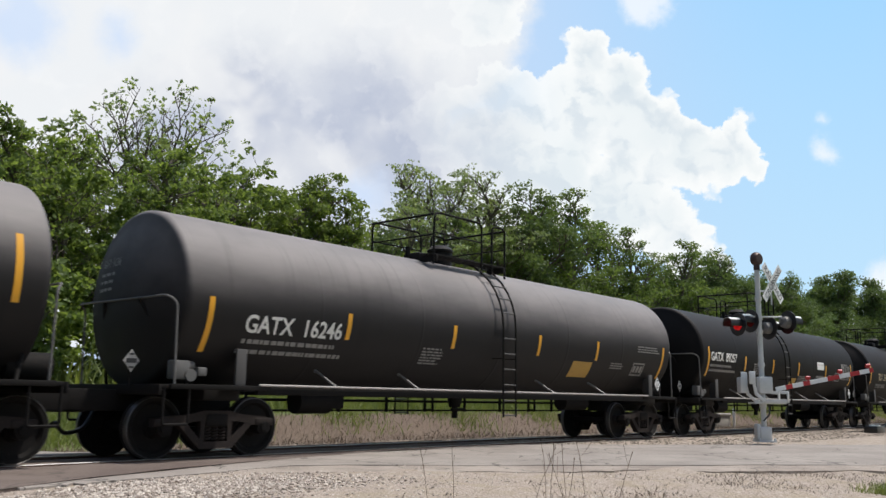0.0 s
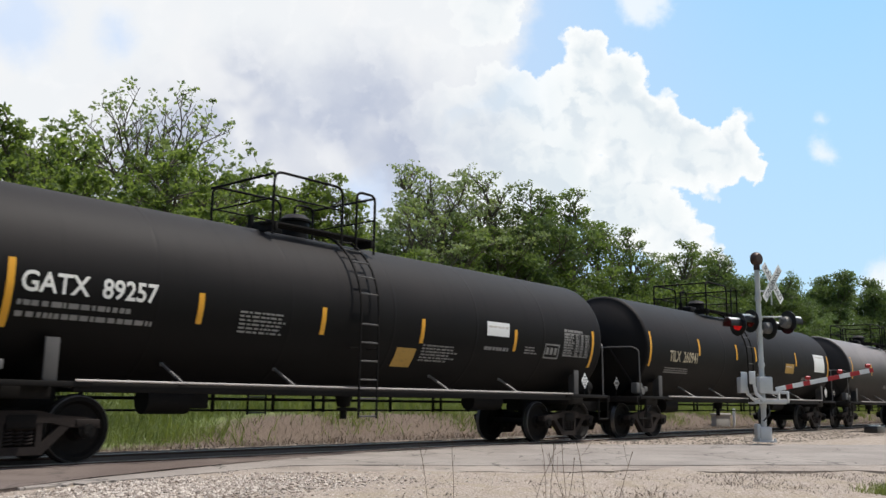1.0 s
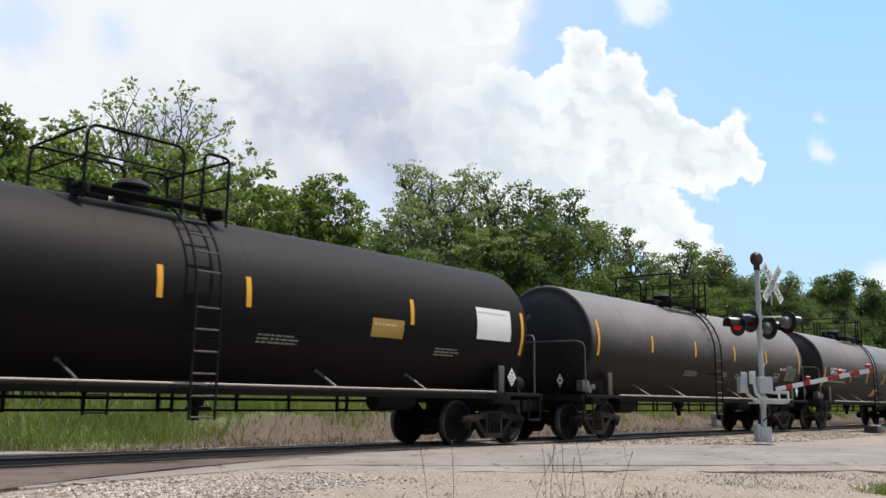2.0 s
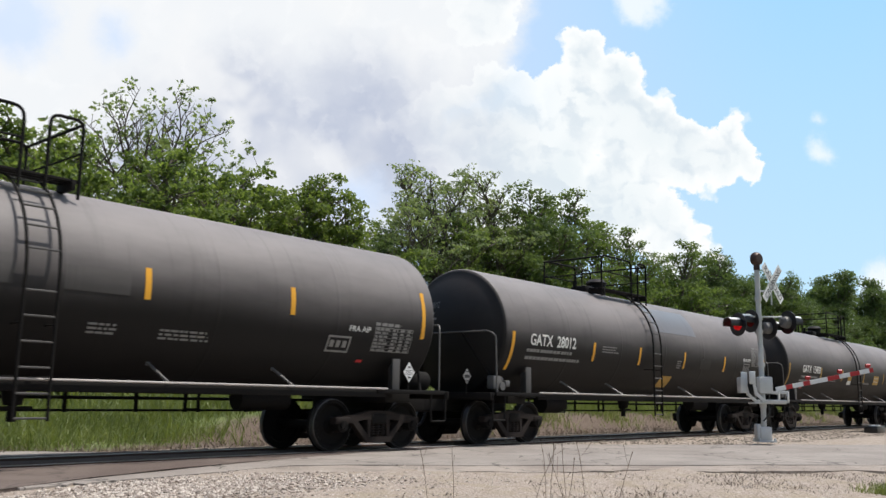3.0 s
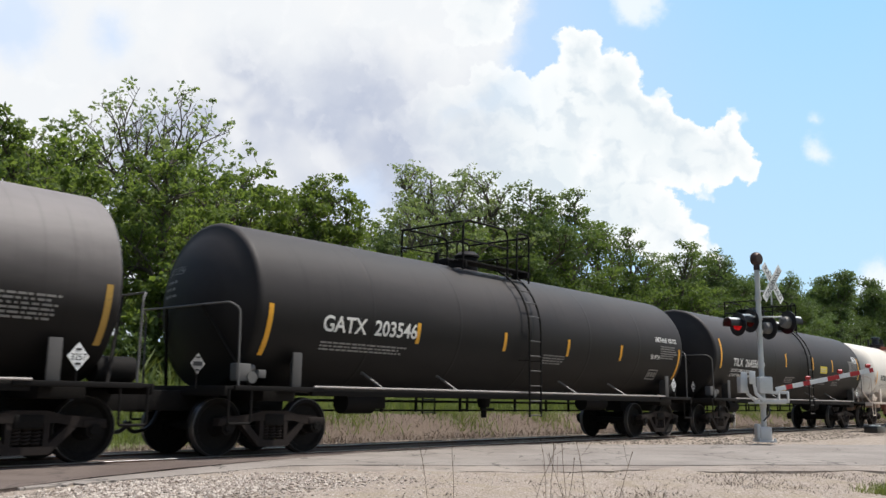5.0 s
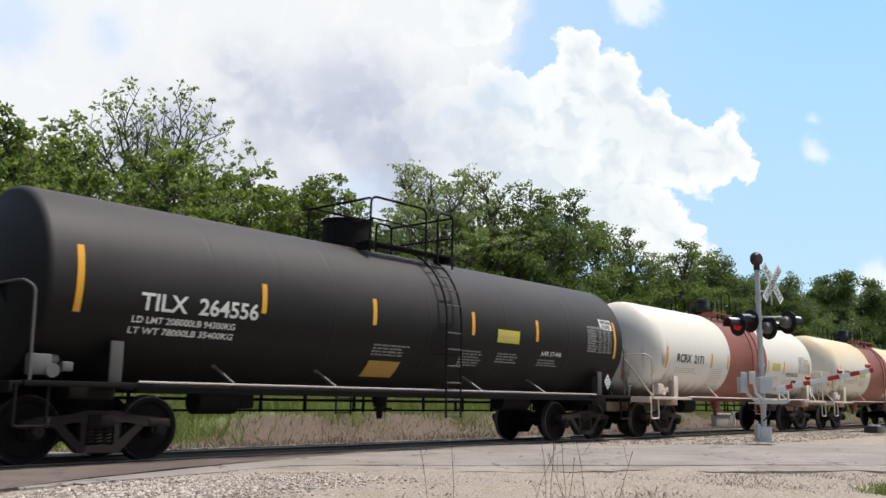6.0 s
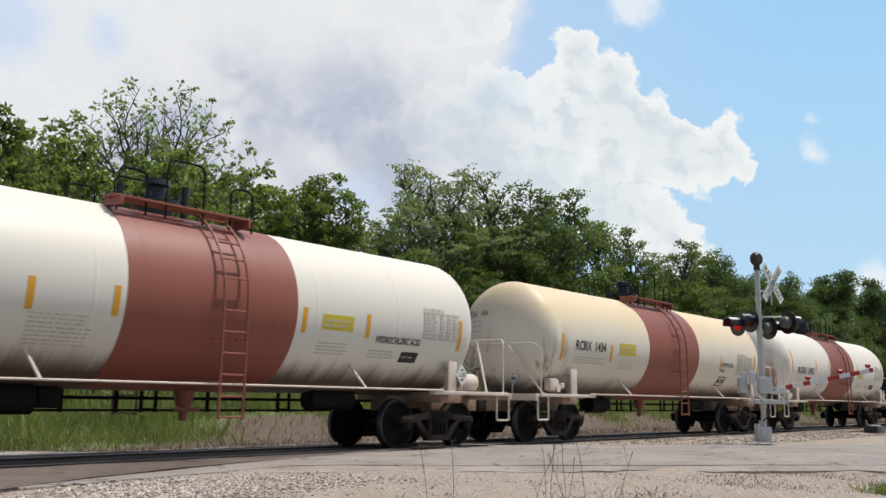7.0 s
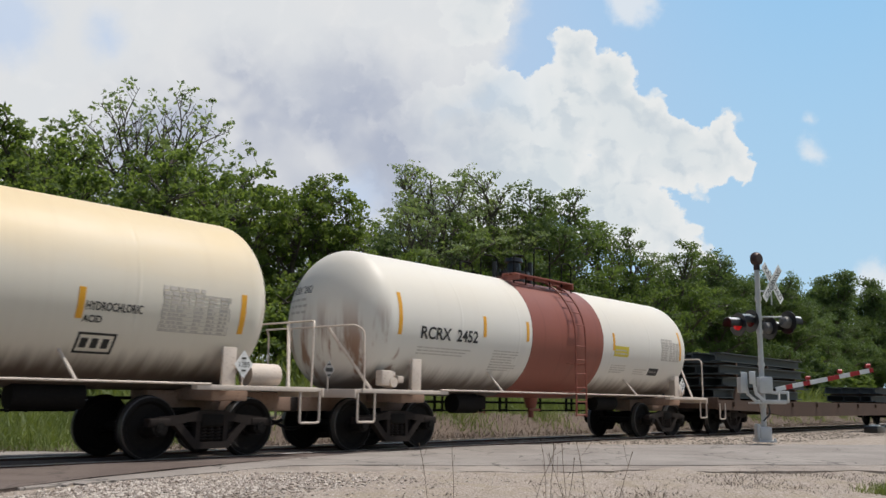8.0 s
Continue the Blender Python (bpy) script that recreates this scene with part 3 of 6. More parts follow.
    if head_mark:
        bm = bmesh.new()
        vs = [bm.verts.new(on_head(0.95 - u / wide * 0.75, z + 0.55 + w)) for u, w in hw]
        for f in faces:
            try:
                bm.faces.new([vs[i] for i in f])
            except ValueError:
                pass
        part("lettering", bm, faint if dark else ink, tank, "small lettering on the tank head", False)
    bm = bmesh.new()
    for k in range(3):
        y0 = 0.95
        while y0 > 0.4:
            w = rng.uniform(0.1, 0.2)
            q = [on_head(a, z + 0.4 - 0.13 * k + b) for a, b in ((y0, 0), (y0 - w, 0), (y0 - w, 0.05), (y0, 0.05))]
            bm.faces.new([bm.verts.new(p) for p in q])
            y0 -= w + 0.05
    tagged(part("stencil_print", bm, faint, tank, "small stencilled print", False), kind="stuff")
    # side rail with bright top edge, and struts up to the tank
    zr, yr = 1.17, 1.5
    for s in (-1, 1):
        bm = bmesh.new()
        rod(bm, (-half + 1.0, s * yr, zr), (half - 1.0, s * yr, zr), 0.019, 8)
        rail = part("side_rail", bm, M_RAILWHITE if dark else trim, car, "dusty round safety rail")
        for x in ((-half + 2.7, -half + 4.9, half - 5.7, half - 3.3) if dark else (-half + 3.1, half - 3.2)):
            bm = bmesh.new()
            rise = 0.3 if dark else 0.42
            zz = zr + rise
            yy = math.sqrt(max(r * r - (zz - z) ** 2, 0.01)) if zz > z - r else 0.3
            rod(bm, (x, s * yr, zr), (x - 0.1, s * (yy + 0.01), zz), 0.026, 6)
            box(bm, (x - 0.1, s * (yy + 0.01), zz), (0.07, 0.02, 0.08), bevel=0.004)
            part("strut", bm, trim if not dark else M_MIDSTEEL, rail)
        if dark:
            bm = bmesh.new()
            box(bm, (0, s * 1.42, 1.08), (2 * half - 2.0, 0.09, 0.13), bevel=0.01)
            part("side_sill", bm, trim, car)
    # draft sill, end platform, bolster pads
    ex = 0.0 if dark else 0.55
    for e in (-1, 1):
        bm = bmesh.new()
        box(bm, (e * (half + 0.15), 0, 0.9), (3.0, 0.5, 0.34), bevel=0.02)
        box(bm, (e * (half - 0.45), 0, 1.02), (0.7, 2.5, 0.22), bevel=0.03)
        part("draft_sill", bm, trim if dark else M_RUSTWHITE, car)
        bm = bmesh.new()
        xe = half + 0.45 + ex
        box(bm, (e * xe, 0, 1.12), (0.75, 2.9, 0.06), bevel=0.01)
        box(bm, (e * (xe + 0.36), 0, 1.07), (0.05, 2.95, 0.16), bevel=0.01)
        for s in (-1, 1):
            box(bm, (e * (half - 0.3 + ex / 2), s * 1.42, 1.12), (1.9 + ex, 0.16, 0.08), bevel=0.01)
        part("end_platform", bm, trim, car, "steel end platform")
        # saddle plate between tank and sill
        for s in (-1, 1):
            bm = bmesh.new()
            x0 = e * (half - (0.68 if dark else (0.62 if e > 0 else 0.35)))
            yb = 1.40
            box(bm, (x0, s * yb, 1.42), (0.2, 0.035, 0.66) if dark else (0.26, 0.05, 0.7), bevel=0.006)
            box(bm, (x0 + 0.085, s * (yb - 0.13), 1.38), (0.03, 0.28, 0.54), bevel=0.004)
            part("bolster_web", bm, trim if not dark else M_FADEDSTEEL, car, "upright bolster gusset")
        # end handrail
        hz = 2.52 if dark else 2.35
        for s in (-1, 1):
            bm = bmesh.new()
            if s < 0:
                pipe(bm, bend([(e * (half + ex + 0.75), 1.3, hz), (e * (half + ex + 0.7), -1.3, hz), (e * (half + ex + 0.58), -1.42, (hz - 0.1)), (e * (half + ex + 0.56), -1.44, 1.12)], 0.16), 0.019)
            else:
                pipe(bm, bend([(e * (half + ex + 0.75), 1.3, hz), (e * (half + ex + 0.6), 1.42, (hz - 0.1)), (e * (half + ex + 0.56), 1.44, 1.12)], 0.16), 0.019)
            part("end_handrail", bm, M_MIDSTEEL if dark else trim, car)
            bm = bmesh.new()
            rod(bm, (e * (half + ex + 0.72), s * 0.55, hz - 0.02), (e * (half + ex + 0.2), s * 1.25, 1.15), 0.03, 7)
            part("brace", bm, trim, car)
            # stirrup step
            bm = bmesh.new()
            pipe(bm, bend([(e * (half + ex) + e * 0.3, s * 1.46, 1.1), (e * (half + ex) + e * 0.3, s * 1.46, 0.55), (e * (half + ex) + e * 0.74, s * 1.46, 0.55), (e * (half + ex) + e * 0.74, s * 1.46, 1.1)], 0.05), 0.022)
            part("stirrup_step", bm, M_STEEL if dark else trim, car)
        # coupler
        bm = bmesh.new()
        gap = 1.52 if dark else 1.9
        box(bm, (e * (half + 1.25), 0, 0.86), (0.7, 0.2, 0.2), bevel=0.03)
        box(bm, (e * (half + gap - 0.12), e * 0.05, 0.86), (0.3, 0.32, 0.3), bevel=0.06)
        box(bm, (e * (half + gap + 0.02), -e * 0.1, 0.86), (0.12, 0.14, 0.28), bevel=0.04)
        part("coupler", bm, M_RUST, car, "rusty knuckle coupler")
        bm = bmesh.new()
        pipe(bm, bend([(e * (half + 0.8), 0.4, 0.8), (e * (half + 1.0), 0.4, 0.42), (e * (half + 1.35), 0.35, 0.36), (e * (half + gap), 0.3, 0.55)], 0.2), 0.035)
        part("air_hose", bm, M_SIGNALBLACK, car, "black rubber air hose")
        # placard
        bm = bmesh.new()
        q = 0.17 if e < 0 else (0.2 if dark else 0.23)
        xp = (half - 0.38) if e > 0 else -half - 1.02 - ex
        yp = -1.47 if e > 0 else -0.95
        zp = 1.5
        extrude(bm, [(xp, zp + q), (xp + q * 0.8, zp), (xp, zp - q), (xp - q * 0.8, zp)], yp - 0.008, yp)
        pl = part("placard", bm, M_SIGNWHITE if e > 0 else M_GREYSIGN, car, "white diamond placard", False)
        bm = bmesh.new()
        if e > 0:
            hv, hf = text_mesh("3257" if dark else "1789", 0.09)
            wv = max(a for a, _ in hv)
            vs = [bm.verts.new((xp + (a / wv - 0.5) * 0.23, yp - 0.012, zp - 0.05 + b)) for a, b in hv]
            for f in hf:
                try:
                    bm.faces.new([vs[i] for i in f])
                except ValueError:
                    pass
        else:
            box(bm, (xp, yp - 0.012, zp), (0.17, 0.006, 0.07))
        for k in (-1, 1):
            box(bm, (xp, yp - 0.012, zp + k * 0.1), (0.08, 0.006, 0.03))
        part("print", bm, M_INK, pl, "black placard print", False)
        bm = bmesh.new()
        rod(bm, (xp, yp + 0.02, 1.1), (xp, yp + 0.02, zp), 0.015, 6)
        part("placard_post", bm, trim, car)
    # train line pipe and rigging under the tank
    bm = bmesh.new()
    rod(bm, (-half + 0.5, 0.75, 0.93), (half - 0.5, 0.75, 0.93), 0.03, 7)
    rod(bm, (-half + 1.5, 0.95, 0.72), (half - 1.5, 0.95, 0.72), 0.022, 7)
    part("train_line", bm, M_STEEL, car, "long air brake pipes")
    for k in range(9):
        x = -half + 2.4 + k * (2 * half - 4.8) / 8 + rng.uniform(-0.25, 0.25)
        bm = bmesh.new()
        box(bm, (x, 0.8, 0.9), (0.06, 0.05, 0.42), bevel=0.006)
        if k % 3 == 1:
            box(bm, (x + 0.28, 0.8, 0.9), (0.05, 0.05, 0.42), bevel=0.006)
            box(bm, (x + 0.14, 0.8, 0.74), (0.3, 0.04, 0.04), bevel=0.004)
        part("pipe_hanger", bm, M_STEEL, car)
    # bottom outlet and brake gear
    bm = bmesh.new()
    rod(bm, (0.1, 0, z - r + 0.06), (0.1, 0, z - r - 0.26), 0.2, 16, 0.13)
    rod(bm, (0.1, 0, z - r - 0.26), (0.1, 0, z - r - 0.5), 0.07, 12)
    box(bm, (0.1, -0.1, z - r - 0.3), (0.5, 0.06, 0.06), bevel=0.01)
    part("bottom_outlet", bm, M_STEEL if dark else M_BAND, car, "bottom outlet valve")
    bm = bmesh.new()
    rod(bm, (-half + 2.7, -0.35, 0.9), (-half + 3.5, -0.35, 0.9), 0.22, 18)
    box(bm, (-half + 3.8, -0.2, 0.92), (0.35, 0.3, 0.3), bevel=0.03)
    part("brake_cylinder", bm, M_STEEL, car)
    bm = bmesh.new()
    rod(bm, (half - 3.6, -0.3, 0.95), (half - 2.5, -0.3, 0.95), 0.2, 18)
    part("air_reservoir", bm, M_STEEL, car)
    # hand brake and valve cluster on the leading platform
    bm = bmesh.new()
    box(bm, (-half - 0.35, -1.2, 1.38), (0.3, 0.2, 0.3), bevel=0.03)
    rod(bm, (-half - 0.5, -1.2, 1.45), (-half - 0.1, -1.2, 1.45), 0.07, 10)
    rod(bm, (-half - 0.2, -1.33, 1.3), (-half - 0.2, -1.05, 1.3), 0.1, 12)
    box(bm, (-half + 0.02, -1.25, 1.36), (0.16, 0.12, 0.14), bevel=0.02)
    part("brake_valve", bm, M_MIDSTEEL if dark else trim, car, "grey metal brake valve")
    if style != "plain":
        bm = bmesh.new()
        rod(bm, (half + 0.2, -0.75, 1.36), (half + 0.85, -0.75, 1.36), 0.2, 18)
        part("brake_reservoir", bm, trim, car)
    # ladder up the flank, crossing the side rail
    for s in (-1, 1):
        arc = [(-(r + 0.14), 0.62)] + [(-(r + 0.14), 1.2), (-(r + 0.14), 2.3)]
        for k in range(8):
            a = 0.0 + k / 7 * 1.25
            arc.append((-(r + 0.14) * math.cos(a), z + (r + 0.14) * math.sin(a)))
        ld = bpy.data.objects.new("ladder", None)
        scene.collection.objects.link(ld)
        ld.parent = car
        ld["label"] = "steel ladder curving over the tank"
        for dx in (0, 0.46):
            bm = bmesh.new()
            pipe(bm, [(lx + dx, -s * y * -1 if s > 0 else y, zz) for y, zz in arc] if s < 0 else [(lx + dx, -y, zz) for y, zz in arc], 0.024, 6)
            part("stile", bm, M_STEEL if dark else M_BAND, ld)
        spots = [((r + 0.14), zz) for zz in (0.66, 0.98, 1.32, 1.66, 2.0, 2.34)] + [((r + 0.14) * math.cos(0.21 * k), z + (r + 0.14) * math.sin(0.21 * k)) for k in range(1, 6)]
        for yy, zz in spots:
            bm = bmesh.new()
            rod(bm, (lx, s * yy, zz), (lx + 0.46, s * yy, zz), 0.016, 6)
            part("rung", bm, M_FADEDSTEEL if dark else M_BAND, ld)
        for zz in (1.2, 1.9):
            yy = math.sqrt(max(r * r - (zz - z) ** 2, 0.02))
            for dx in (0, 0.46):
                bm = bmesh.new()
                rod(bm, (lx + dx, s * (r + 0.14), zz), (lx + dx, s * (yy - 0.02), zz), 0.015, 5)
                part("ladder_bracket", bm, M_STEEL if dark else M_BAND, ld)
    # top platform, guard rails and fittings, set about the ladder
    o = lx - 0.55
    zt = z + r
    tm = M_STEEL if dark else M_BAND
    for s in (-1, 1):
        for k in range(3):
            bm = bmesh.new()
            box(bm, (o + 0.2, s * (0.62 + 0.14 * k), zt + 0.02), (2.6, 0.1, 0.04), bevel=0.004)
            part("walkway_plank", bm, tm, car, "steel walkway plank")
        for x in (o - 1.0, o + 1.4):
            bm = bmesh.new()
            box(bm, (x, s * 0.76, zt - 0.06), (0.06, 0.5, 0.14), bevel=0.004)
            part("walkway_bracket", bm, tm, car)
    hb = 0.95 if dark else 0.78
    if dark:
        for s in (-1, 1):
            bm = bmesh.new()
            pipe(bm, bend([(o - 1.05, s * 0.95, zt - 0.2), (o - 1.05, s * 0.95, zt + hb), (o + 0.62, s * 0.95, zt + hb), (o + 0.62, s * 0.95, zt - 0.25)], 0.18), 0.026)
            pipe(bm, bend([(o + 1.0, s * 0.95, zt - 0.2), (o + 1.0, s * 0.95, zt + hb), (o + 1.5, s * 0.95, zt + hb), (o + 1.5, s * 0.95, zt - 0.25)], 0.14), 0.026)
            rod(bm, (o - 1.05, s * 0.95, zt + 0.5), (o + 0.62, s * 0.95, zt + 0.5), 0.018, 6)
            part("guard_rail", bm, tm, car, "bent pipe guard rail")
        for x in (o - 1.08, o + 1.5):
            bm = bmesh.new()
            pipe(bm, [(x, -0.95, zt + hb - 0.05), (x, 0.95, zt + hb - 0.05)], 0.026)
            pipe(bm, [(x, -0.95, zt + 0.45), (x, 0.95, zt + 0.45)], 0.018)
            part("end_guard", bm, tm, car)
    else:
        for s in (-1, 1):
            for xa, xb, h in ((-1.0, -0.5, 0.5), (-0.15, 0.55, 0.8), (1.1, 1.55, 0.55)):
                bm = bmesh.new()
                pipe(bm, bend([(o + xa, s * 0.85, zt - 0.2), (o + xa, s * 0.85, zt + h), (o + xb, s * 0.85, zt + h), (o + xb, s * 0.85, zt - 0.2)], 0.16), 0.019)
                part("guard_rail", bm, M_STEEL, car, "bent pipe guard loop")
    bm = bmesh.new()
    if style == "white":
        lathe(bm, [(zt - 0.1, 0.3), (zt + 0.12, 0.3), (zt + 0.14, 0.42), (zt + 0.24, 0.42), (zt + 0.26, 0.2), (zt + 0.5, 0.16), (zt + 0.52, 0.24), (zt + 0.62, 0.22), (zt + 0.66, 0.0)], 24, (o + 0.15, 0, 0), "Z")
        for k in range(8):
            a = k * math.pi / 4
            rod(bm, (o + 0.15 + 0.37 * math.cos(a), 0.37 * math.sin(a), zt + 0.2), (o + 0.15 + 0.37 * math.cos(a), 0.37 * math.sin(a), zt + 0.34), 0.03, 6)
        rod(bm, (o + 0.6, -0.2, zt), (o + 0.6, -0.2, zt + 0.55), 0.07, 10)
        rod(bm, (o - 0.4, 0.2, zt), (o - 0.4, 0.2, zt + 0.5), 0.06, 10)
        part("manway", bm, M_SIGNALBLACK, car, "black bolted manway and valves")
    elif drum:
        lathe(bm, [(zt - 0.15, 0.5), (zt + 0.5, 0.5), (zt + 0.51, 0.54), (zt + 0.56, 0.54), (zt + 0.6, 0.3), (zt + 0.61, 0.0)], 32, (drum, 0, 0), "Z")
        rod(bm, (drum + 0.4, -0.3, zt + 0.55), (drum + 0.4, -0.3, zt + 0.68), 0.05, 8)
        part("protective_housing", bm, M_BLACK, car, "wide black drum-shaped valve housing")
    else:
        lathe(bm, [(zt - 0.1, 0.27), (zt + 0.3, 0.27), (zt + 0.32, 0.31), (zt + 0.36, 0.31), (zt + 0.46, 0.2), (zt + 0.49, 0.0)], 28, (o + 0.25, 0, 0), "Z")
        box(bm, (o - 0.5, 0, zt + 0.08), (0.5, 0.5, 0.2), bevel=0.04)
        rod(bm, (o - 0.75, 0.1, zt), (o - 0.75, 0.1, zt + 0.32), 0.06, 10)
        part("protective_housing", bm, M_BLACK, car, "dark domed valve housing")
    # trucks
    for x in (-half + 0.5 + trucks[0], half - 0.5 + trucks[1]):
        give_truck(car, x)
    # hand brake wheels on their gear cases
    for e in brake_wheel:
        bm = bmesh.new()
        xw, yw, zw = e * (half + ex + 0.5), (0.75 if e < 0 else 0.1), 2.02
        ring = [(xw, yw + 0.27 * math.cos(a), zw + 0.27 * math.sin(a)) for a in (2 * math.pi * k / 24 for k in range(25))]
        pipe(bm, ring, 0.022, 6)
        for k in range(6):
            a = math.pi / 3 * k
            rod(bm, (xw - e * 0.05, yw, zw), (xw, yw + 0.26 * math.cos(a), zw + 0.26 * math.sin(a)), 0.014, 5)
        rod(bm, (xw - e * 0.3, yw, zw), (xw + e * 0.02, yw, zw), 0.035, 8)
        part("brake_wheel", bm, trim, car, "spoked hand brake wheel")
        bm = bmesh.new()
        box(bm, (xw - e * 0.3, yw, zw - 0.02), (0.26, 0.34, 0.36), bevel=0.04)
        box(bm, (xw - e * 0.32, yw, zw - 0.26), (0.5, 0.44, 0.06), bevel=0.01)
        rod(bm, (xw - e * 0.2, yw, zw - 0.25), (xw - e * 0.1, yw + 0.1, 1.12), 0.03, 6)
        rod(bm, (xw - e * 0.2, yw - 0.1, zw - 0.25), (xw + e * 0.1, yw - 0.45, 1.12), 0.02, 6)
        part("brake_gear_case", bm, M_RUSTWHITE, car, "rust-stained hand brake gear case")
    return car


M_OCHRE = worn("faded_ochre_panel", (0.42, 0.25, 0.05), 0.6, 0, 6, 0.3, (0.1, 0.08, 0.05), 0.5)
M_CREAMINK = worn("yellowed_stencil_paint", (0.42, 0.36, 0.25), 0.6, 0, 10, 0.25)
# repainted patch, its grey raised to hold the sky's sheen
M_SHINE = tank_paint("patch_with_painted_sheen", (0.15, 0.143, 0.145), 0.36, 0.3, (0.27, 0.26, 0.255), spec=0.6)
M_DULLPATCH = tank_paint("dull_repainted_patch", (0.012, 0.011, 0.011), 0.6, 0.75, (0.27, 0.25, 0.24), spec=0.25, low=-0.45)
M_GREYSIGN = worn("grey_placard", (0.3, 0.29, 0.28), 0.6, 0, 8, 0.3)
M_FADEDSTEEL = worn("sun_greyed_black_steel", (0.07, 0.066, 0.064), 0.6, 0, 8, 0.25)


def stripes_at(xs, s0, s1):
    return tuple((x, s0, s1) for x in xs)


tank_car(-10.3, 5.05, M_GRAYBLACK, "dusty black tank car leaving past the crossing", [("frame", 6.1, 6.7, -0.6, -0.25), ("bars", 5.9, 7.2, 0.2, 4)], "dark", 1,
         stripes=stripes_at((-4.6, -1.6, 1.4, 4.1), -0.2, 0.3), lx=0.0, ends=(-0.4, 0.55))
tank_car(8.1, 23.5, M_GRAYBLACK, "weathered grey-black tank car with a dusty flank, light painted above",
         [("text", "GATX  16246", -7.02, -4.86, -0.54, 0.29), ("bars", -7.0, -4.7, -0.76, 1), ("bars", -7.05, -4.4, -0.95, 1), ("bars", -2.57, -1.9, -0.62, 4),
          ("panel", 3.06, 3.96, -1.05, -0.6, M_OCHRE, 0), ("frame", 6.09, 6.72, -0.9, -0.52), ("bars", 4.9, 5.6, -0.62, 2), ("bars", 6.2, 7.5, -0.1, 2)], "dark", 2,
         stripes=stripes_at((-4.7, -1.68, 1.45, 4.08), -0.54, -0.05), lx=-0.2)
tank_car(26.62, 41.28, M_BLACK, "clean flat black tank car with bold white lettering",
         [("text", "GATX  89257", -7.2, -5.15, -0.22, 0.27), ("bars", -7.2, -5.3, -0.44, 1), ("bars", -7.2, -4.7, -0.6, 1), ("bars", -3.62, -2.65, -0.25, 4), ("panel", 2.92, 3.73, -0.18, 0.13, M_SIGNWHITE, 1),
          ("frame", 5.2, 5.81, -0.59, -0.23), ("table", 6.0, 7.15, -0.5, 0.08), ("panel", 0.2, 0.75, -1.03, -0.6, M_OCHRE, 0), ("bars", 0.92, 2.03, -0.55, 4), ("bars", 2.9, 3.8, -0.52, 1), ("bars", 4.4, 4.9, -0.4, 2)], "dark", 3,
         stripes=stripes_at((-4.38, -1.82, 0.83, 3.99), -0.48, 0.01), lx=-1.05, ends=(-0.75, 0.2))
tank_car(44.42, 59.85, M_BLACK, "matte black tank car with faded yellowish lettering",
         [("text", "TILX  260941", -6.54, -4.67, -0.37, 0.31), ("bars", -6.7, -4.8, -0.62, 2), ("panel", 2.88, 3.75, -0.43, -0.07, M_OCHRE, 1), ("panel", 6.05, 7.27, -0.28, 0.42, M_SIGNWHITE, 1), ("bars", 0.3, 1.3, -0.6, 2), ("bars", 4.8, 5.6, -0.6, 2)], "dark", 4,
         stripes=stripes_at((-4.54, -1.65, 0.0, 3.98), -0.13, 0.38), lx=-1.1, seam=0.12, head=0.6, ends=(-0.57, 0.42), m_ink=M_CREAMINK)
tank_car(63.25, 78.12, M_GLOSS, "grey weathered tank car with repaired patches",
         [("bars", -2.2, -1.3, -0.68, 2), ("bars", 0.45, 0.94, -0.64, 2), ("bars", 1.6, 2.58, -0.66, 2), ("frame", 4.97, 5.53, -0.79, -0.47), ("text", "FRA AIP", 5.42, 5.98, -0.36, 0.1), ("table", 6.1, 7.15, -0.72, -0.24), ("panel", 5.85, 6.0, -0.98, -0.92, M_SIGNRED, 0), ("panel", -1.1, -0.7, -0.15, 0.25, M_DULLPATCH, 0), ("panel", 0.0, 1.0, -0.15, 0.2, M_DULLPATCH, 0)], "dark", 5,
         stripes=stripes_at((-4.5, -1.69, 1.28, 4.06), -0.18, 0.3), lx=-0.6, seam=0.26, head=0.46, ends=(-0.4, 0.55), trucks=(0.1, -0.28))
tank_car(81.2, 96.15, M_GLOSS, "faded black tank car with a repainted patch, sky sheen painted in",
         [("text", "GATX  28012", -6.83, -4.86, -0.29, 0.26), ("bars", -6.9, -4.8, -0.48, 1), ("bars", -6.9, -4.0, -0.66, 1), ("panel", 0.13, 0.78, -1.28, -0.85, M_OCHRE, 0), ("panel", 2.35, 3.12, -0.55, -0.23, M_DULLPATCH, 0),
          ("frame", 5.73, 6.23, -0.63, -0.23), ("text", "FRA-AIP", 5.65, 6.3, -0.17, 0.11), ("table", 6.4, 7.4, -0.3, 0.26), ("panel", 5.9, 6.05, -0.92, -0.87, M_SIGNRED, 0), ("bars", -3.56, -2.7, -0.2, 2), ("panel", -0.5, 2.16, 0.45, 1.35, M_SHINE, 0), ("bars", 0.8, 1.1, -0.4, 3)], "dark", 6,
         stripes=stripes_at((-3.95, -1.51, 1.27, 4.18), -0.57, -0.08), lx=-1.05, seam=0.22, head=0.5, trucks=(0.09, -0.32))
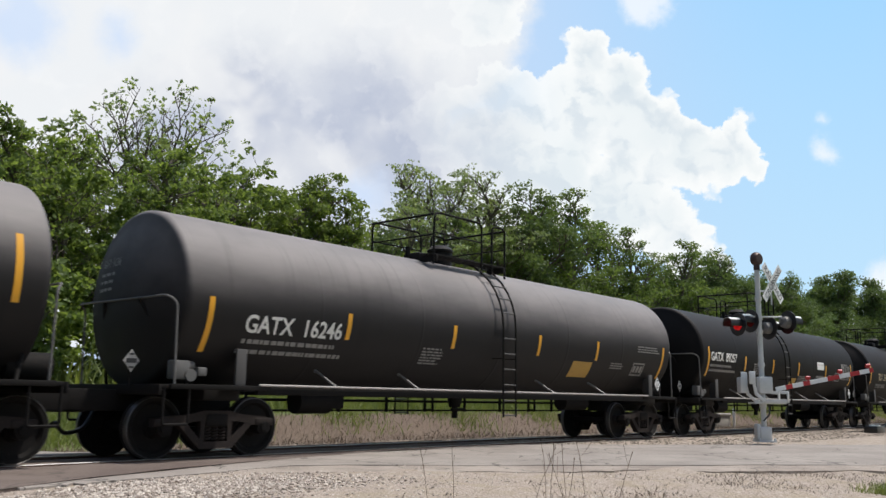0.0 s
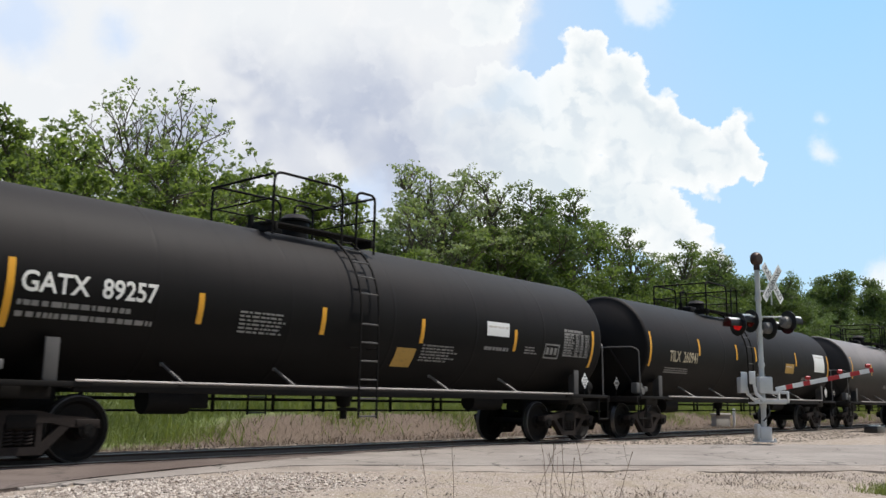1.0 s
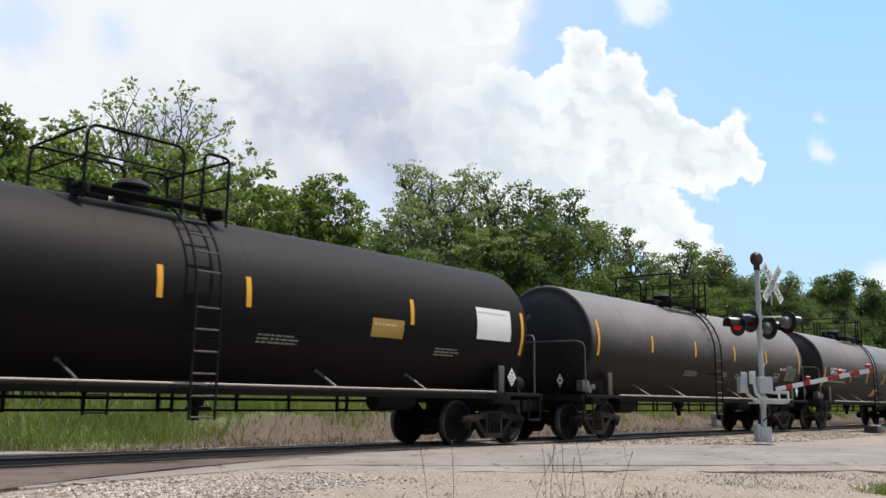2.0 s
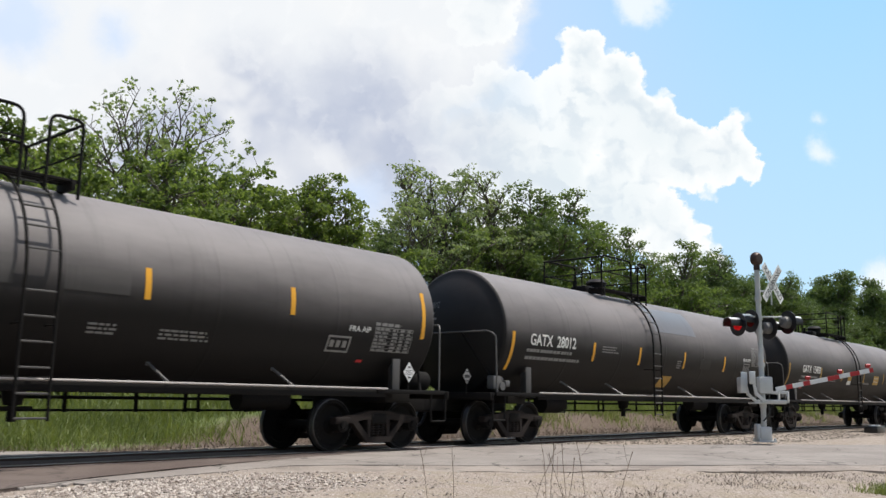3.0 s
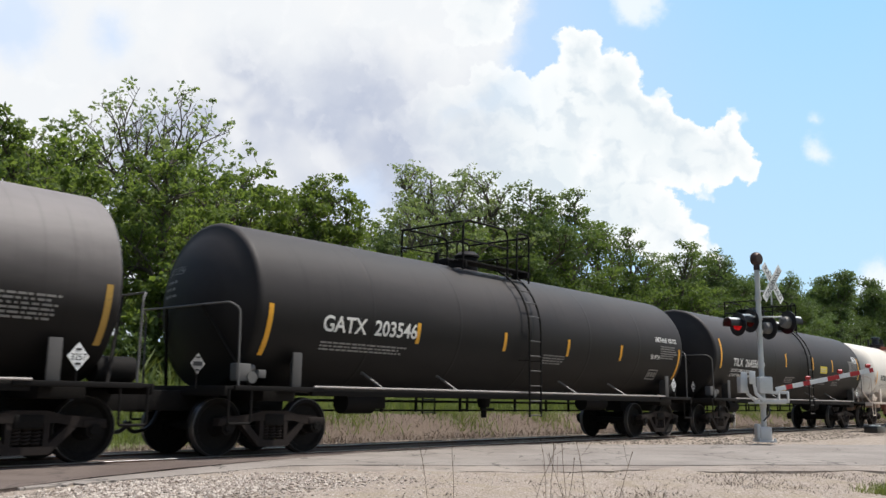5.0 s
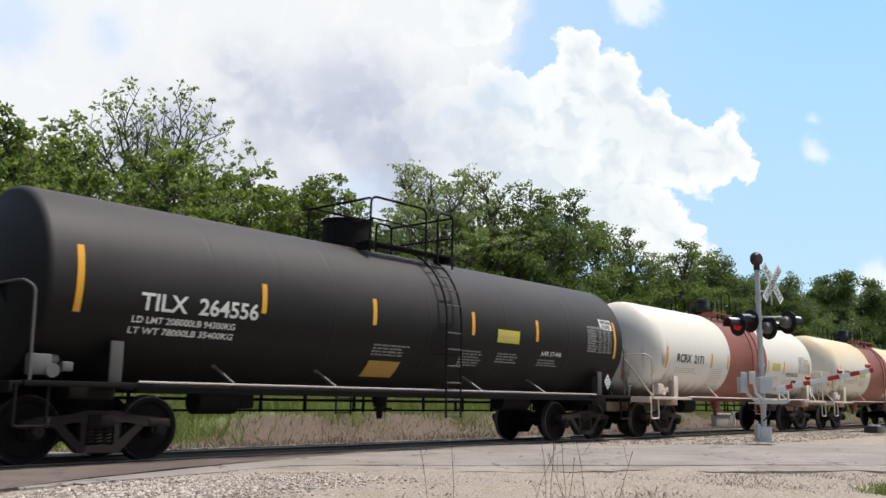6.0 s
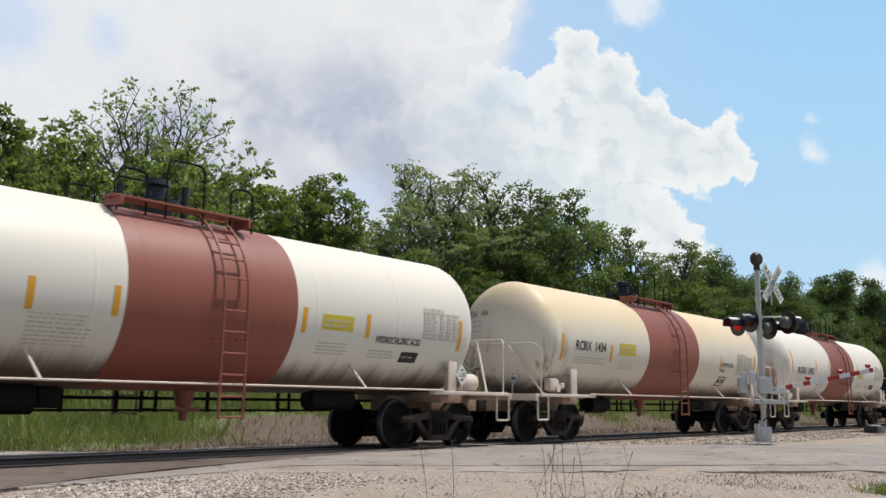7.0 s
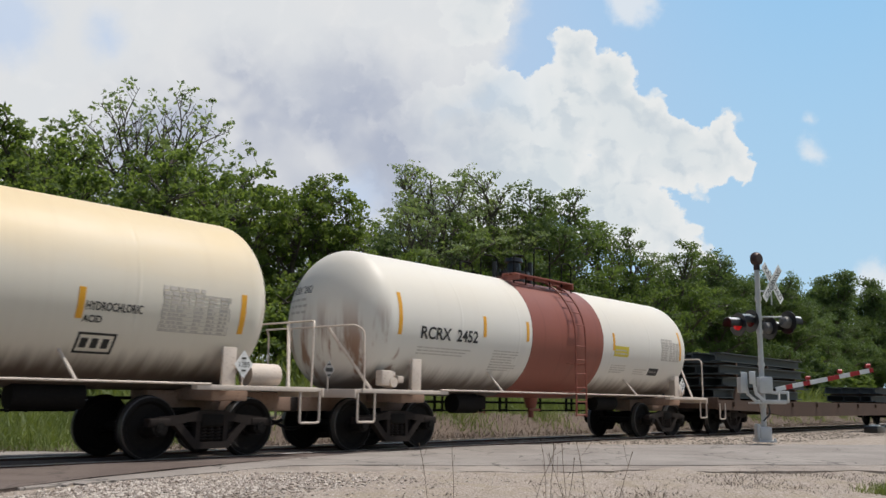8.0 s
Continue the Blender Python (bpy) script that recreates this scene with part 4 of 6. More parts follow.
tank_car(98.8, 114.7, M_GLOSS, "dusty grey-black tank car with plain white lettering",
         [("text", "GATX  15458", -6.57, -4.47, -0.32, 0.27), ("bars", -6.6, -4.6, -0.55, 1), ("bars", -6.7, -4.1, -0.72, 1), ("panel", -6.25, -6.0, -1.02, -0.95, M_SIGNRED, 0), ("panel", -0.74, -0.25, -0.52, -0.33, M_OCHRE, 0), ("panel", -0.74, -0.25, -0.71, -0.525, M_SIGNWHITE, 0),
          ("panel", 3.14, 3.94, -0.62, -0.2, M_OCHRE, 2), ("bars", -3.2, -2.2, -0.5, 2), ("bars", 1.6, 2.7, -0.65, 1), ("bars", 5.3, 6.1, -0.5, 1), ("bars", 6.1, 7.4, -0.3, 4)], "dark", 7,
         stripes=stripes_at((-4.34, -1.58, 1.57, 4.77), -0.55, -0.08), lx=-0.05, seam=0.12, head=0.6, trucks=(0.5, -0.3), tape=M_OCHRE)
tank_car(117.62, 132.86, M_BLACK_HEADSHADE, "sooty black tank car with product name lettering",
         [("text", "GATX  203546", -6.45, -3.95, -0.4, 0.28), ("bars", -6.4, -4.0, -0.65, 2), ("text", "URETHANE  POLYOL", 6.1, 7.46, 0.14, 0.13), ("text", "SR 8754", 5.86, 6.4, -0.36, 0.12), ("bars", 6.45, 7.5, -0.02, 4), ("frame", 5.98, 6.52, -1.0, -0.67), ("bars", 0.6, 1.6, -0.55, 3)], "dark", 8,
         stripes=stripes_at((-3.9, -1.0, 1.6, 4.2), -0.5, -0.08), lx=-0.3, seam=0.16, head=0.54)
tank_car(135.92, 150.75, M_BLACK_HEADSHADE, "fresh black tank car with printed safety panels",
         [("text", "TILX  264556", -6.46, -4.31, -0.33, 0.25), ("text", "LD LMT 208000LB 94300KG", -6.56, -4.72, -0.53, 0.1), ("text", "LT WT 78000LB 35400KG", -6.58, -4.72, -0.7, 0.1), ("panel", 2.27, 3.09, -0.31, -0.02, M_SIGNYEL, 2), ("panel", -1.45, -0.59, -1.33, -0.92, M_OCHRE, 0), ("bars", -1.49, -0.47, -0.62, 3),
          ("bars", 1.11, 1.89, -0.6, 4), ("bars", 2.38, 3.18, -0.6, 3), ("text", "AAR ST-446", 4.03, 4.9, -0.53, 0.11), ("bars", 4.0, 4.9, -0.68, 2), ("table", 6.05, 7.22, -0.33, 0.25), ("panel", 6.7, 7.29, 0.28, 0.56, M_SIGNWHITE, 0), ("ink", "URETHANE", 6.74, 7.25, 0.44, 0.09), ("ink", "POLYOL", 6.8, 7.2, 0.31, 0.09)], "dark", 9,
         stripes=stripes_at((-4.2, -1.59, 1.4, 3.8), -0.21, 0.29), lx=0.35, drum=-1.0, ends=(-0.45, 0.52), trucks=(0.2, -0.35))
WB = (-1.6, 1.62)


def white_marks(words, h):
    return [("text", words, -h + 0.6, -h + 2.45, -0.33, 0.24), ("bars", -h + 0.6, -h + 2.3, -0.55, 2), ("bars", -h + 3.1, -h + 4.1, -0.5, 5),
            ("panel", 2.22, 2.98, -0.34, -0.06, M_SIGNYEL, 2), ("table", 4.9, 6.0, -0.35, 0.2), ("bars", 2.2, 3.0, -0.62, 3), ("bars", 3.5, 4.2, -0.7, 2)]


ACID = [("text", "HYDROCHLORIC ACID", 3.61, 4.86, -0.5, 0.13), ("panel", 4.41, 4.9, -0.88, -0.65, M_INK, 1)]
WHITE = dict(r=1.47, z=2.53, band=WB, head=0.72, seam=0.2, trim=M_WHITESTEEL, off=0.31, grow=0.12, ends=(-0.55, 0.1))
tank_car(153.86, 166.0, M_WHITE, "white acid tank car with a red oxide band", white_marks("RCRX  2171", 6.07) + ACID, "white", 10, stripes=stripes_at((-3.0, -1.75, 1.8, 3.36), -0.43, 0.02), lx=0.0, trucks=(-0.3, -0.14), brake_wheel=(1,), **WHITE)
tank_car(169.96, 182.08, M_CREAM, "cream-stained acid tank car with a red oxide band",
         [("text", "RCRX  1434", -5.49, -4.02, -0.26, 0.23), ("bars", -5.5, -3.9, -0.48, 2), ("panel", -3.3, -2.4, -0.3, 0.02, M_SIGNYEL, 2), ("bars", -3.2, -2.4, -0.5, 3), ("text", "HYDROCHLORIC", 3.37, 4.26, -0.36, 0.12), ("text", "ACID", 3.36, 3.65, -0.54, 0.1),
          ("frame", 3.37, 3.96, -1.05, -0.7), ("table", 4.57, 5.81, -0.6, 0.02)], "white", 11, stripes=stripes_at((-3.7, 3.3), -0.5, -0.05), lx=0.0, trucks=(-0.3, -0.14), brake_wheel=(-1,), **WHITE)
tank_car(185.83, 198.0, M_WHITE, "white acid tank car with rust runs and red band", white_marks("RCRX  2452", 6.09) + [("panel", 4.33, 4.89, -0.82, -0.6, M_INK, 1)], "white", 12, stripes=stripes_at((-3.4, -1.78, 2.18), -0.19, 0.27), lx=0.05, trucks=(-0.3, -0.14), **{**WHITE, "ends": (-0.3, 0.55)})

# ---- flat car at the end of the string ----
M_DECK = worn("rust_brown_deck", (0.06, 0.034, 0.022), 0.85, 0, 5, 0.4, (0.14, 0.08, 0.05), 0.5)
M_SLATE = worn("slate_painted_steel", (0.035, 0.045, 0.05), 0.6, 0, 5, 0.3, (0.1, 0.1, 0.1), 0.3)


def flat_car(front, rear):
    mid, half = (front + rear) / 2, (rear - front) / 2
    car = new("flat_car", None)
    car.location = (mid, 0, 0)
    tagged(car, "long rust-brown flat car with an open deck", "flat car")
    CARS.append((car, mid))
    for k in range(40):
        bm = bmesh.new()
        w = 2 * half / 40
        box(bm, (-half + w * (k + 0.5), 0, 1.04), (w - 0.015, 2.7, 0.06))
        part("deck_plank", bm, M_DECK, car, smooth=False)
    for s in (-1, 1):
        bm = bmesh.new()
        extrude(bm, [(-half, 0.8), (-half, 1.1), (half, 1.1), (half, 0.8), (half - 4, 0.72), (half - 6, 0.55), (-half + 6, 0.55), (-half + 4, 0.72)], s * 1.37, s * 1.45)
        part("side_sill", bm, M_DECK, car, "rusty fish-belly side sill")
        for k in range(10):
            bm = bmesh.new()
            x = -half + 1.2 + k * (2 * half - 2.4) / 9
            box(bm, (x, s * 1.49, 0.98), (0.12, 0.08, 0.16), bevel=0.01)
            part("stake_pocket", bm, M_DECK, car)
    bm = bmesh.new()
    box(bm, (0, 0, 0.86), (2 * half, 0.6, 0.3), bevel=0.02)
    part("centre_sill", bm, M_STEEL, car)
    for e in (-1, 1):
        bm = bmesh.new()
        box(bm, (e * (half - 0.04), 0, 1.0), (0.1, 2.9, 0.36), bevel=0.02)
        part("end_sill", bm, M_DECK, car)
        bm = bmesh.new()
        box(bm, (e * (half + 0.3), 0, 0.86), (0.7, 0.2, 0.2), bevel=0.03)
        box(bm, (e * (half + 0.6), 0, 0.86), (0.3, 0.32, 0.3), bevel=0.06)
        part("coupler", bm, M_RUST, car)
        for s in (-1, 1):
            bm = bmesh.new()
            pipe(bm, bend([(e * (half - 0.1), s * 1.47, 1.0), (e * (half - 0.1), s * 1.47, 0.5), (e * (half - 0.5), s * 1.47, 0.5), (e * (half - 0.5), s * 1.47, 1.0)], 0.05), 0.02)
            part("stirrup_step", bm, M_WHITESTEEL, car)
        for s in (-1, 1):
            bm = bmesh.new()
            extrude(bm, [(e * half - e * 2.2, 1.1), (e * half - e * 1.7, 1.1), (e * half - e * 1.9, 1.55), (e * half - e * 2.0, 1.55)], s * 1.3, s * 1.22)
            part("tie_down_stake", bm, M_DECK, car)
        give_truck(car, e * (half - 2.1))
    # stacked steel frames lashed to the deck
    for x0, x1, layers in ((-half + 0.6, -half + 9.2, 4), (half - 8.5, half - 0.5, 2)):
        load = new("steel_beam_stack", None)
        load.location = (mid, 0, 0)
        tagged(load, "stack of slate-painted steel beams lashed on the flat car", "steel beams", "beam stacks on the flat car")
        CARS.append((load, mid))
        for la in range(layers):
            z = 1.07 + 0.1 + la * 0.4
            for k in range(3):
                bm = bmesh.new()
                box(bm, (x0 + 1.5 + k * (x1 - x0 - 3) / 2, 0, z - 0.05), (0.12, 2.5, 0.1))
                part("dunnage", bm, M_DECK, load, "timber spacer", False)
            for k in range(4):
                y = -1.05 + 0.7 * k
                bm = bmesh.new()
                sh = 0.25 * ((la * 7 + k * 3) % 4)
                extrude(bm, [(x0 + sh, z), (x1 - 0.8 + sh, z), (x1 - 0.8 + sh, z + 0.03), (x0 + sh, z + 0.03)], y - 0.2, y + 0.2)
                extrude(bm, [(x0 + sh, z + 0.27), (x1 - 0.8 + sh, z + 0.27), (x1 - 0.8 + sh, z + 0.3), (x0 + sh, z + 0.3)], y - 0.2, y + 0.2)
                extrude(bm, [(x0 + sh, z + 0.03), (x1 - 0.8 + sh, z + 0.03), (x1 - 0.8 + sh, z + 0.27), (x0 + sh, z + 0.27)], y - 0.02, y + 0.02)
                part("beam", bm, M_SLATE, load, smooth=False)


flat_car(200.6, 227.6)


# ---- crossing signal ----
def glow(name, col, strength):
    n = Nodes(name)
    b = n.add("ShaderNodeBsdfPrincipled")
    b.inputs["Base Color"].default_value = (*col, 1)
    b.inputs["Roughness"].default_value = 0.15
    b.inputs["Emission Color"].default_value = (*col, 1)
    b.inputs["Emission Strength"].default_value = strength
    n.t.links.new(b.outputs[0], n.out.inputs[0])
    return n.mat


M_LENS = glow("red_lens_lit", (0.5, 0.008, 0.01), 0.35)
M_LENSOFF = worn("dark_red_lens", (0.1, 0.008, 0.008), 0.15, 0, 8, 0.1, bump=0.02)


def crossing_signal():
    x, y = 22.55, -4.7
    sig = new("crossing_signal", None)
    sig.location = (x, y, -0.06)
    tagged(sig, "galvanized railroad crossing signal mast with lights, crossbuck and gate", "crossing signal")
    right = Vector((0.655, -0.756, 0))      # towards the gate's tip
    fwd = Vector((0.756, 0.655, 0))
    rz = math.atan2(right.y, right.x)
    turn = Matrix.Rotation(rz, 3, "Z")

    def at(r, f, z):
        return right * r + fwd * f + Vector((0, 0, z))
    bm = bmesh.new()
    box(bm, (0, 0, -0.04), (0.5, 0.5, 0.16), turn, 0.03)
    part("foundation", bm, M_CONCRETE, sig, "weathered concrete footing")
    bm = bmesh.new()
    box(bm, (0, 0, 0.3), (0.3, 0.3, 0.36), turn, 0.03)
    for a in (-1, 1):
        for b in (-1, 1):
            p = at(a * 0.19, b * 0.19, 0.1)
            rod(bm, p, p + Vector((0, 0, 0.1)), 0.03, 6)
    box(bm, (0, 0, 0.12), (0.46, 0.46, 0.04), turn, 0.01)
    box(bm, at(-0.17, 0, 0.34), (0.1, 0.24, 0.42), turn, 0.02)
    part("junction_box_base", bm, M_ALU, sig, "cast aluminium base")
    bm = bmesh.new()
    rod(bm, (0, 0, 0.4), (0, 0, 4.55), 0.066, 18)
    part("mast", bm, M_GALV, sig)
    bm = bmesh.new()
    for z in (1.0, 2.05, 2.9, 3.25, 3.75):
        rod(bm, (0, 0, z - 0.05), (0, 0, z + 0.05), 0.085, 16)
    part("mast_clamps", bm, M_ALU, sig)
    # bell
    bm = bmesh.new()
    lathe(bm, [(-0.11, 0.0), (-0.11, 0.12), (-0.07, 0.165), (0.0, 0.185), (0.06, 0.17), (0.1, 0.1), (0.12, 0.0)], 24, (0, 0, 0), "Y")
    bmesh.ops.transform(bm, matrix=Matrix.Translation((0, 0, 4.8)) @ Matrix.Rotation(rz + 0.5, 4, "Z"), verts=bm.verts)
    rod(bm, (0, 0, 4.5), (0, 0, 4.68), 0.08, 12)
    part("bell", bm, M_BELL, sig, "dark bronze warning bell")
    # crossbuck: two crossed blades, lettered
    nrm = (right * 0.62 - fwd * 0.78).normalized()
    along = Vector((0, 0, 1)).cross(nrm)
    face = Matrix((along, nrm.cross(along) * 1, nrm)).transposed().to_4x4()
    face = Matrix.Translation(at(0.38, -0.02, 4.16)) @ face
    for k, (ang, words) in enumerate(((48, "CROSSING"), (-48, "RAILROAD"))):
        m = face @ Matrix.Rotation(radians(ang), 4, "Z") @ Matrix.Translation((0, 0, 0.012 * k))
        bm = bmesh.new()
        box(bm, (0, 0, 0), (1.22, 0.23, 0.008), bevel=0.003)
        bmesh.ops.transform(bm, matrix=m, verts=bm.verts)
        blade = part("crossbuck_blade", bm, M_SIGNWHITE, sig, "white crossbuck blade", False)
        verts, faces = text_mesh(words, 0.15, 1.0)
        w = max(v[0] for v in verts)
        for side in (1, -1):
            bm = bmesh.new()
            vs = [bm.verts.new(m @ Vector(((u / w - 0.5) * 1.08 * side, q - 0.075, side * (0.009 + 0.012 * (k if side < 0 else 1 - k))))) for u, q in verts]
            for f in faces:
                try:
                    bm.faces.new([vs[i] for i in f])
                except ValueError:
                    pass
            part("lettering", bm, M_INK, blade, "black sign lettering", False)
    bm = bmesh.new()
    rod(bm, (0, 0, 3.95), at(0.36, 0.0, 3.95), 0.022, 8)
    rod(bm, at(0.36, 0.03, 3.6), at(0.36, 0.03, 4.5), 0.02, 8)
    part("crossbuck_bracket", bm, M_GALV, sig)
    # cross arm with two pairs of flashing lights
    bm = bmesh.new()
    rod(bm, at(-0.55, 0, 3.28), at(0.6, 0, 3.28), 0.024, 8)
    for r in (-0.55, 0.58):
        rod(bm, at(r, 0, 3.28), at(r, 0, 3.05), 0.02, 8)
    part("cross_arm", bm, M_GALV, sig)
    left = -right
    for k, (r, f, z, d, lit) in enumerate(((-0.6, -0.15, 3.06, left, True), (-0.17, 0.15, 3.18, left, False), (0.28, 0.1, 3.0, right, True), (0.72, -0.05, 3.14, right, False))):
        d = (d - fwd * 0.42).normalized() if k < 2 else (d + fwd * 0.42).normalized()
        c = at(r, f, z)
        rm = Matrix.Translation(c) @ d.to_track_quat("Z", "Y").to_matrix().to_4x4()
        head = bpy.data.objects.new("flashing_light", None)
        scene.collection.objects.link(head)
        head.parent = sig
        head["label"] = "black-backed red flashing light with hood"
        bm = bmesh.new()
        lathe(bm, [(-0.008, 0.0), (-0.008, 0.3), (0.008, 0.3), (0.008, 0.0)], 32, (0, 0, 0), "Z")
        bmesh.ops.transform(bm, matrix=rm, verts=bm.verts)
        part("background", bm, M_SIGNALBLACK, head)
        bm = bmesh.new()
        lathe(bm, [(-0.2, 0.0), (-0.2, 0.09), (-0.16, 0.14), (-0.01, 0.16)], 24, (0, 0, 0), "Z")
        bmesh.ops.transform(bm, matrix=rm, verts=bm.verts)
        part("housing", bm, M_MIDSTEEL if k > 1 else M_SIGNALBLACK, head)
        bm = bmesh.new()
        lathe(bm, [(0.01, 0.155), (0.03, 0.15), (0.055, 0.1), (0.065, 0.0)], 24, (0, 0, 0), "Z")
        bmesh.ops.transform(bm, matrix=rm, verts=bm.verts)
        part("lens", bm, M_LENS if lit else M_LENSOFF, head, "lit red lens" if lit else "dark red lens")
        # hood over the lens, open below
        up = (rm.inverted().to_3x3() @ Vector((0, 0, 1)))
        a0 = math.atan2(up.y, up.x)
        bm = bmesh.new()
        lathe(bm, [(0.008, 0.175), (0.36, 0.165), (0.36, 0.16), (0.008, 0.17)], 20, (0, 0, 0), "Z", (a0 - 1.9, a0 + 1.9))
        bmesh.ops.transform(bm, matrix=rm, verts=bm.verts)
        part("hood", bm, M_SIGNALBLACK, head)
        # white strip stands in for the sky's glint along the hood's top
        bm = bmesh.new()
        lathe(bm, [(0.03, 0.181), (0.36, 0.171), (0.36, 0.166), (0.03, 0.176)], 8, (0, 0, 0), "Z", (a0 - 0.85, a0 + 0.85))
        bmesh.ops.transform(bm, matrix=rm, verts=bm.verts)
        part("hood_cap", bm, M_SIGNWHITE, head, "white strip painted as sky glint on the hood")
    # gate mechanism
    bm = bmesh.new()
    box(bm, at(0.0, -0.17, 1.52), (0.34, 0.26, 0.42), turn, 0.03)
    box(bm, at(-0.5, 0.05, 1.52), (0.17, 0.3, 0.4), turn, 0.02)
    part("gate_machine", bm, M_ALU, sig, "grey cast gate mechanism case")
    for f in (-0.38, 0.22):
        bm = bmesh.new()
        pts = [at(-0.38, f, 1.78), at(-0.3, f, 1.3), at(-0.1, f, 1.12), at(0.5, f, 1.12), at(0.5, f, 1.34), at(0.32, f, 1.34)]
        for a, b in zip(pts, pts[1:]):
            m = (a + b) / 2
            d = b - a
            q = d.to_track_quat("X", "Z").to_matrix()
            box(bm, m, (d.length + 0.04, 0.045, 0.075), q, 0.01)
        box(bm, at(-0.38, f, 1.7), (0.16, 0.06, 0.32), turn, 0.02)
        part("gate_support_arm", bm, M_GALV, sig)
    bm = bmesh.new()
    box(bm, at(0.08, -0.08, 1.07), (0.8, 0.5, 0.04), turn, 0.01)
    part("bracket_plate", bm, M_GALV, sig)
    bm = bmesh.new()
    pipe(bm, bend([at(0.1, -0.1, 1.05), at(0.12, -0.14, 0.8), at(-0.05, -0.1, 0.62)], 0.08), 0.02)
    part("cable", bm, M_SIGNALBLACK, sig, "black flexible cable")
    # gate arm, nearly lowered
    a, b = at(0.3, -0.12, 1.42), at(2.82, -0.1, 1.95)
    d = b - a
    q = Matrix((d.normalized(), Vector((0, 0, 1)).cross(d).normalized(), d.normalized().cross(Vector((0, 0, 1)).cross(d).normalized()))).transposed()
    cuts = [0, 0.1, 0.17, 0.28, 0.35, 0.53, 0.65, 0.76, 0.86, 0.96, 1.0]
    arm = bpy.data.objects.new("gate_arm", None)
    scene.collection.objects.link(arm)
    arm.parent = sig
    arm["label"] = "red and white striped gate arm"
    for k, (u, w) in enumerate(zip(cuts, cuts[1:])):
        bm = bmesh.new()
        box(bm, a + d * (u + w) / 2, (d.length * (w - u), 0.035, 0.11), q, 0.004)
        part("stripe", bm, M_SIGNRED if k % 2 else M_SIGNWHITE, arm, "red stripe" if k % 2 else "white stripe", False)
    for u in (0.33, 0.66, 0.95):
        bm = bmesh.new()
        c = a + d * u + Vector((0, 0, 0.13))
        rod(bm, c - Vector((0, 0, 0.06)), c + Vector((0, 0, 0.02)), 0.03, 8)
        rod(bm, c + right * -0.05, c + right * 0.05, 0.05, 12)
        part("arm_lamp", bm, M_SIGNRED, arm, "small red gate lamp")


M_CONCRETE = worn("weathered_concrete", (0.36, 0.34, 0.31), 0.9, 0, 6, 0.25, (0.2, 0.18, 0.15), 0.4)
M_BELL = worn("dark_bronze_bell", (0.06, 0.035, 0.03), 0.5, 0.4, 8, 0.2)
crossing_signal()


def lineside():
    """A pale culvert headwall and marker post beyond the track, and a low box beside it."""
    wall = new("culvert_headwall", None)
    wall.location = (39.3, 3.7, -0.2)
    tagged(wall, "small grey concrete headwall beyond the track", "headwall")
    bm = bmesh.new()
    box(bm, (0, 0, 0.3), (1.5, 0.25, 0.75), bevel=0.02)
    part("wall_face", bm, M_CONCRETE, wall)
    bm = bmesh.new()
    box(bm, (0, 0, 0.7), (1.6, 0.34, 0.09), bevel=0.02)
    part("coping", bm, M_CONCRETE, wall)
    post = new("marker_post", None)
    post.location = (40.1, 3.4, -0.2)
    tagged(post, "short white painted marker post", "post")
    bm = bmesh.new()
    rod(bm, (0, 0, 0), (0, 0, 0.92), 0.06, 12)
    part("shaft", bm, M_SIGNWHITE, post)
    bm = bmesh.new()
    lathe(bm, [(0.92, 0.065), (0.95, 0.06), (0.97, 0.0)], 12, (0, 0, 0), "Z")
    part("cap", bm, M_GALV, post)
    bx = new("track_connection_box", None)
    bx.location = (37.6, -3.3, -0.06)
    tagged(bx, "low dark trackside box with a pale end plate", "trackside box")
    bm = bmesh.new()
    box(bm, (0, 0, 0.14), (1.1, 0.5, 0.26), bevel=0.03)
    part("case", bm, M_SIGNALBLACK, bx)
    bm = bmesh.new()
    box(bm, (-0.3, -0.1, 0.29), (0.3, 0.34, 0.05), bevel=0.01)
    part("lid", bm, M_SIGNWHITE, bx, "pale lid")
    bm = bmesh.new()
    pipe(bm, bend([(0.5, 0, 0.1), (0.9, 0.4, 0.04), (0.9, 1.6, -0.04)], 0.2), 0.03)
    part("conduit", bm, M_SIGNALBLACK, bx)


lineside()


# ---- road and crossing ----
def road_material(name, lo, hi, crack):
    n = Nodes(name)
    geo = n.add("ShaderNodeNewGeometry").outputs["Position"]
    big = n.noise(geo, 0.5, 4, 0.6)
    lane = n.noise(n.scaled(geo, (0.9, 1.2, 1)), 1.1, 4, 0.6)
    fine = n.noise(geo, 60, 3, 0.7)
    c = n.mix(n.step(big, 0.3, 0.7), lo, hi)
    c = n.mix(n.math("MULTIPLY", n.step(fine, 0.4, 0.7), 0.4), c, tuple(x * 1.35 for x in hi))
    c = n.mix(n.math("MULTIPLY", n.step(lane, 0.5, 0.7), 0.35), c, tuple(x * 0.7 for x in lo))
    vor = n.add("ShaderNodeTexVoronoi", feature="DISTANCE_TO_EDGE")
    warp = n.add("ShaderNodeVectorMath", operation="ADD")
    ns = n.add("ShaderNodeTexNoise")
    n.put(ns.inputs["Vector"], geo)
    ns.inputs["Scale"].default_value = 1.5
    n.put(warp.inputs[0], geo)
    n.put(warp.inputs[1], ns.outputs[1])
    n.put(vor.inputs["Vector"], warp.outputs[0])
    vor.inputs["Scale"].default_value = 0.45
    line = n.math("MULTIPLY", n.step(vor.outputs["Distance"], 0.012, 0.004), crack)
    c = n.mix(line, c, (0.05, 0.045, 0.04))
    return n.surface(c, 0.9, 0, n.bump(fine, 0.5, 0.006), 0.25)


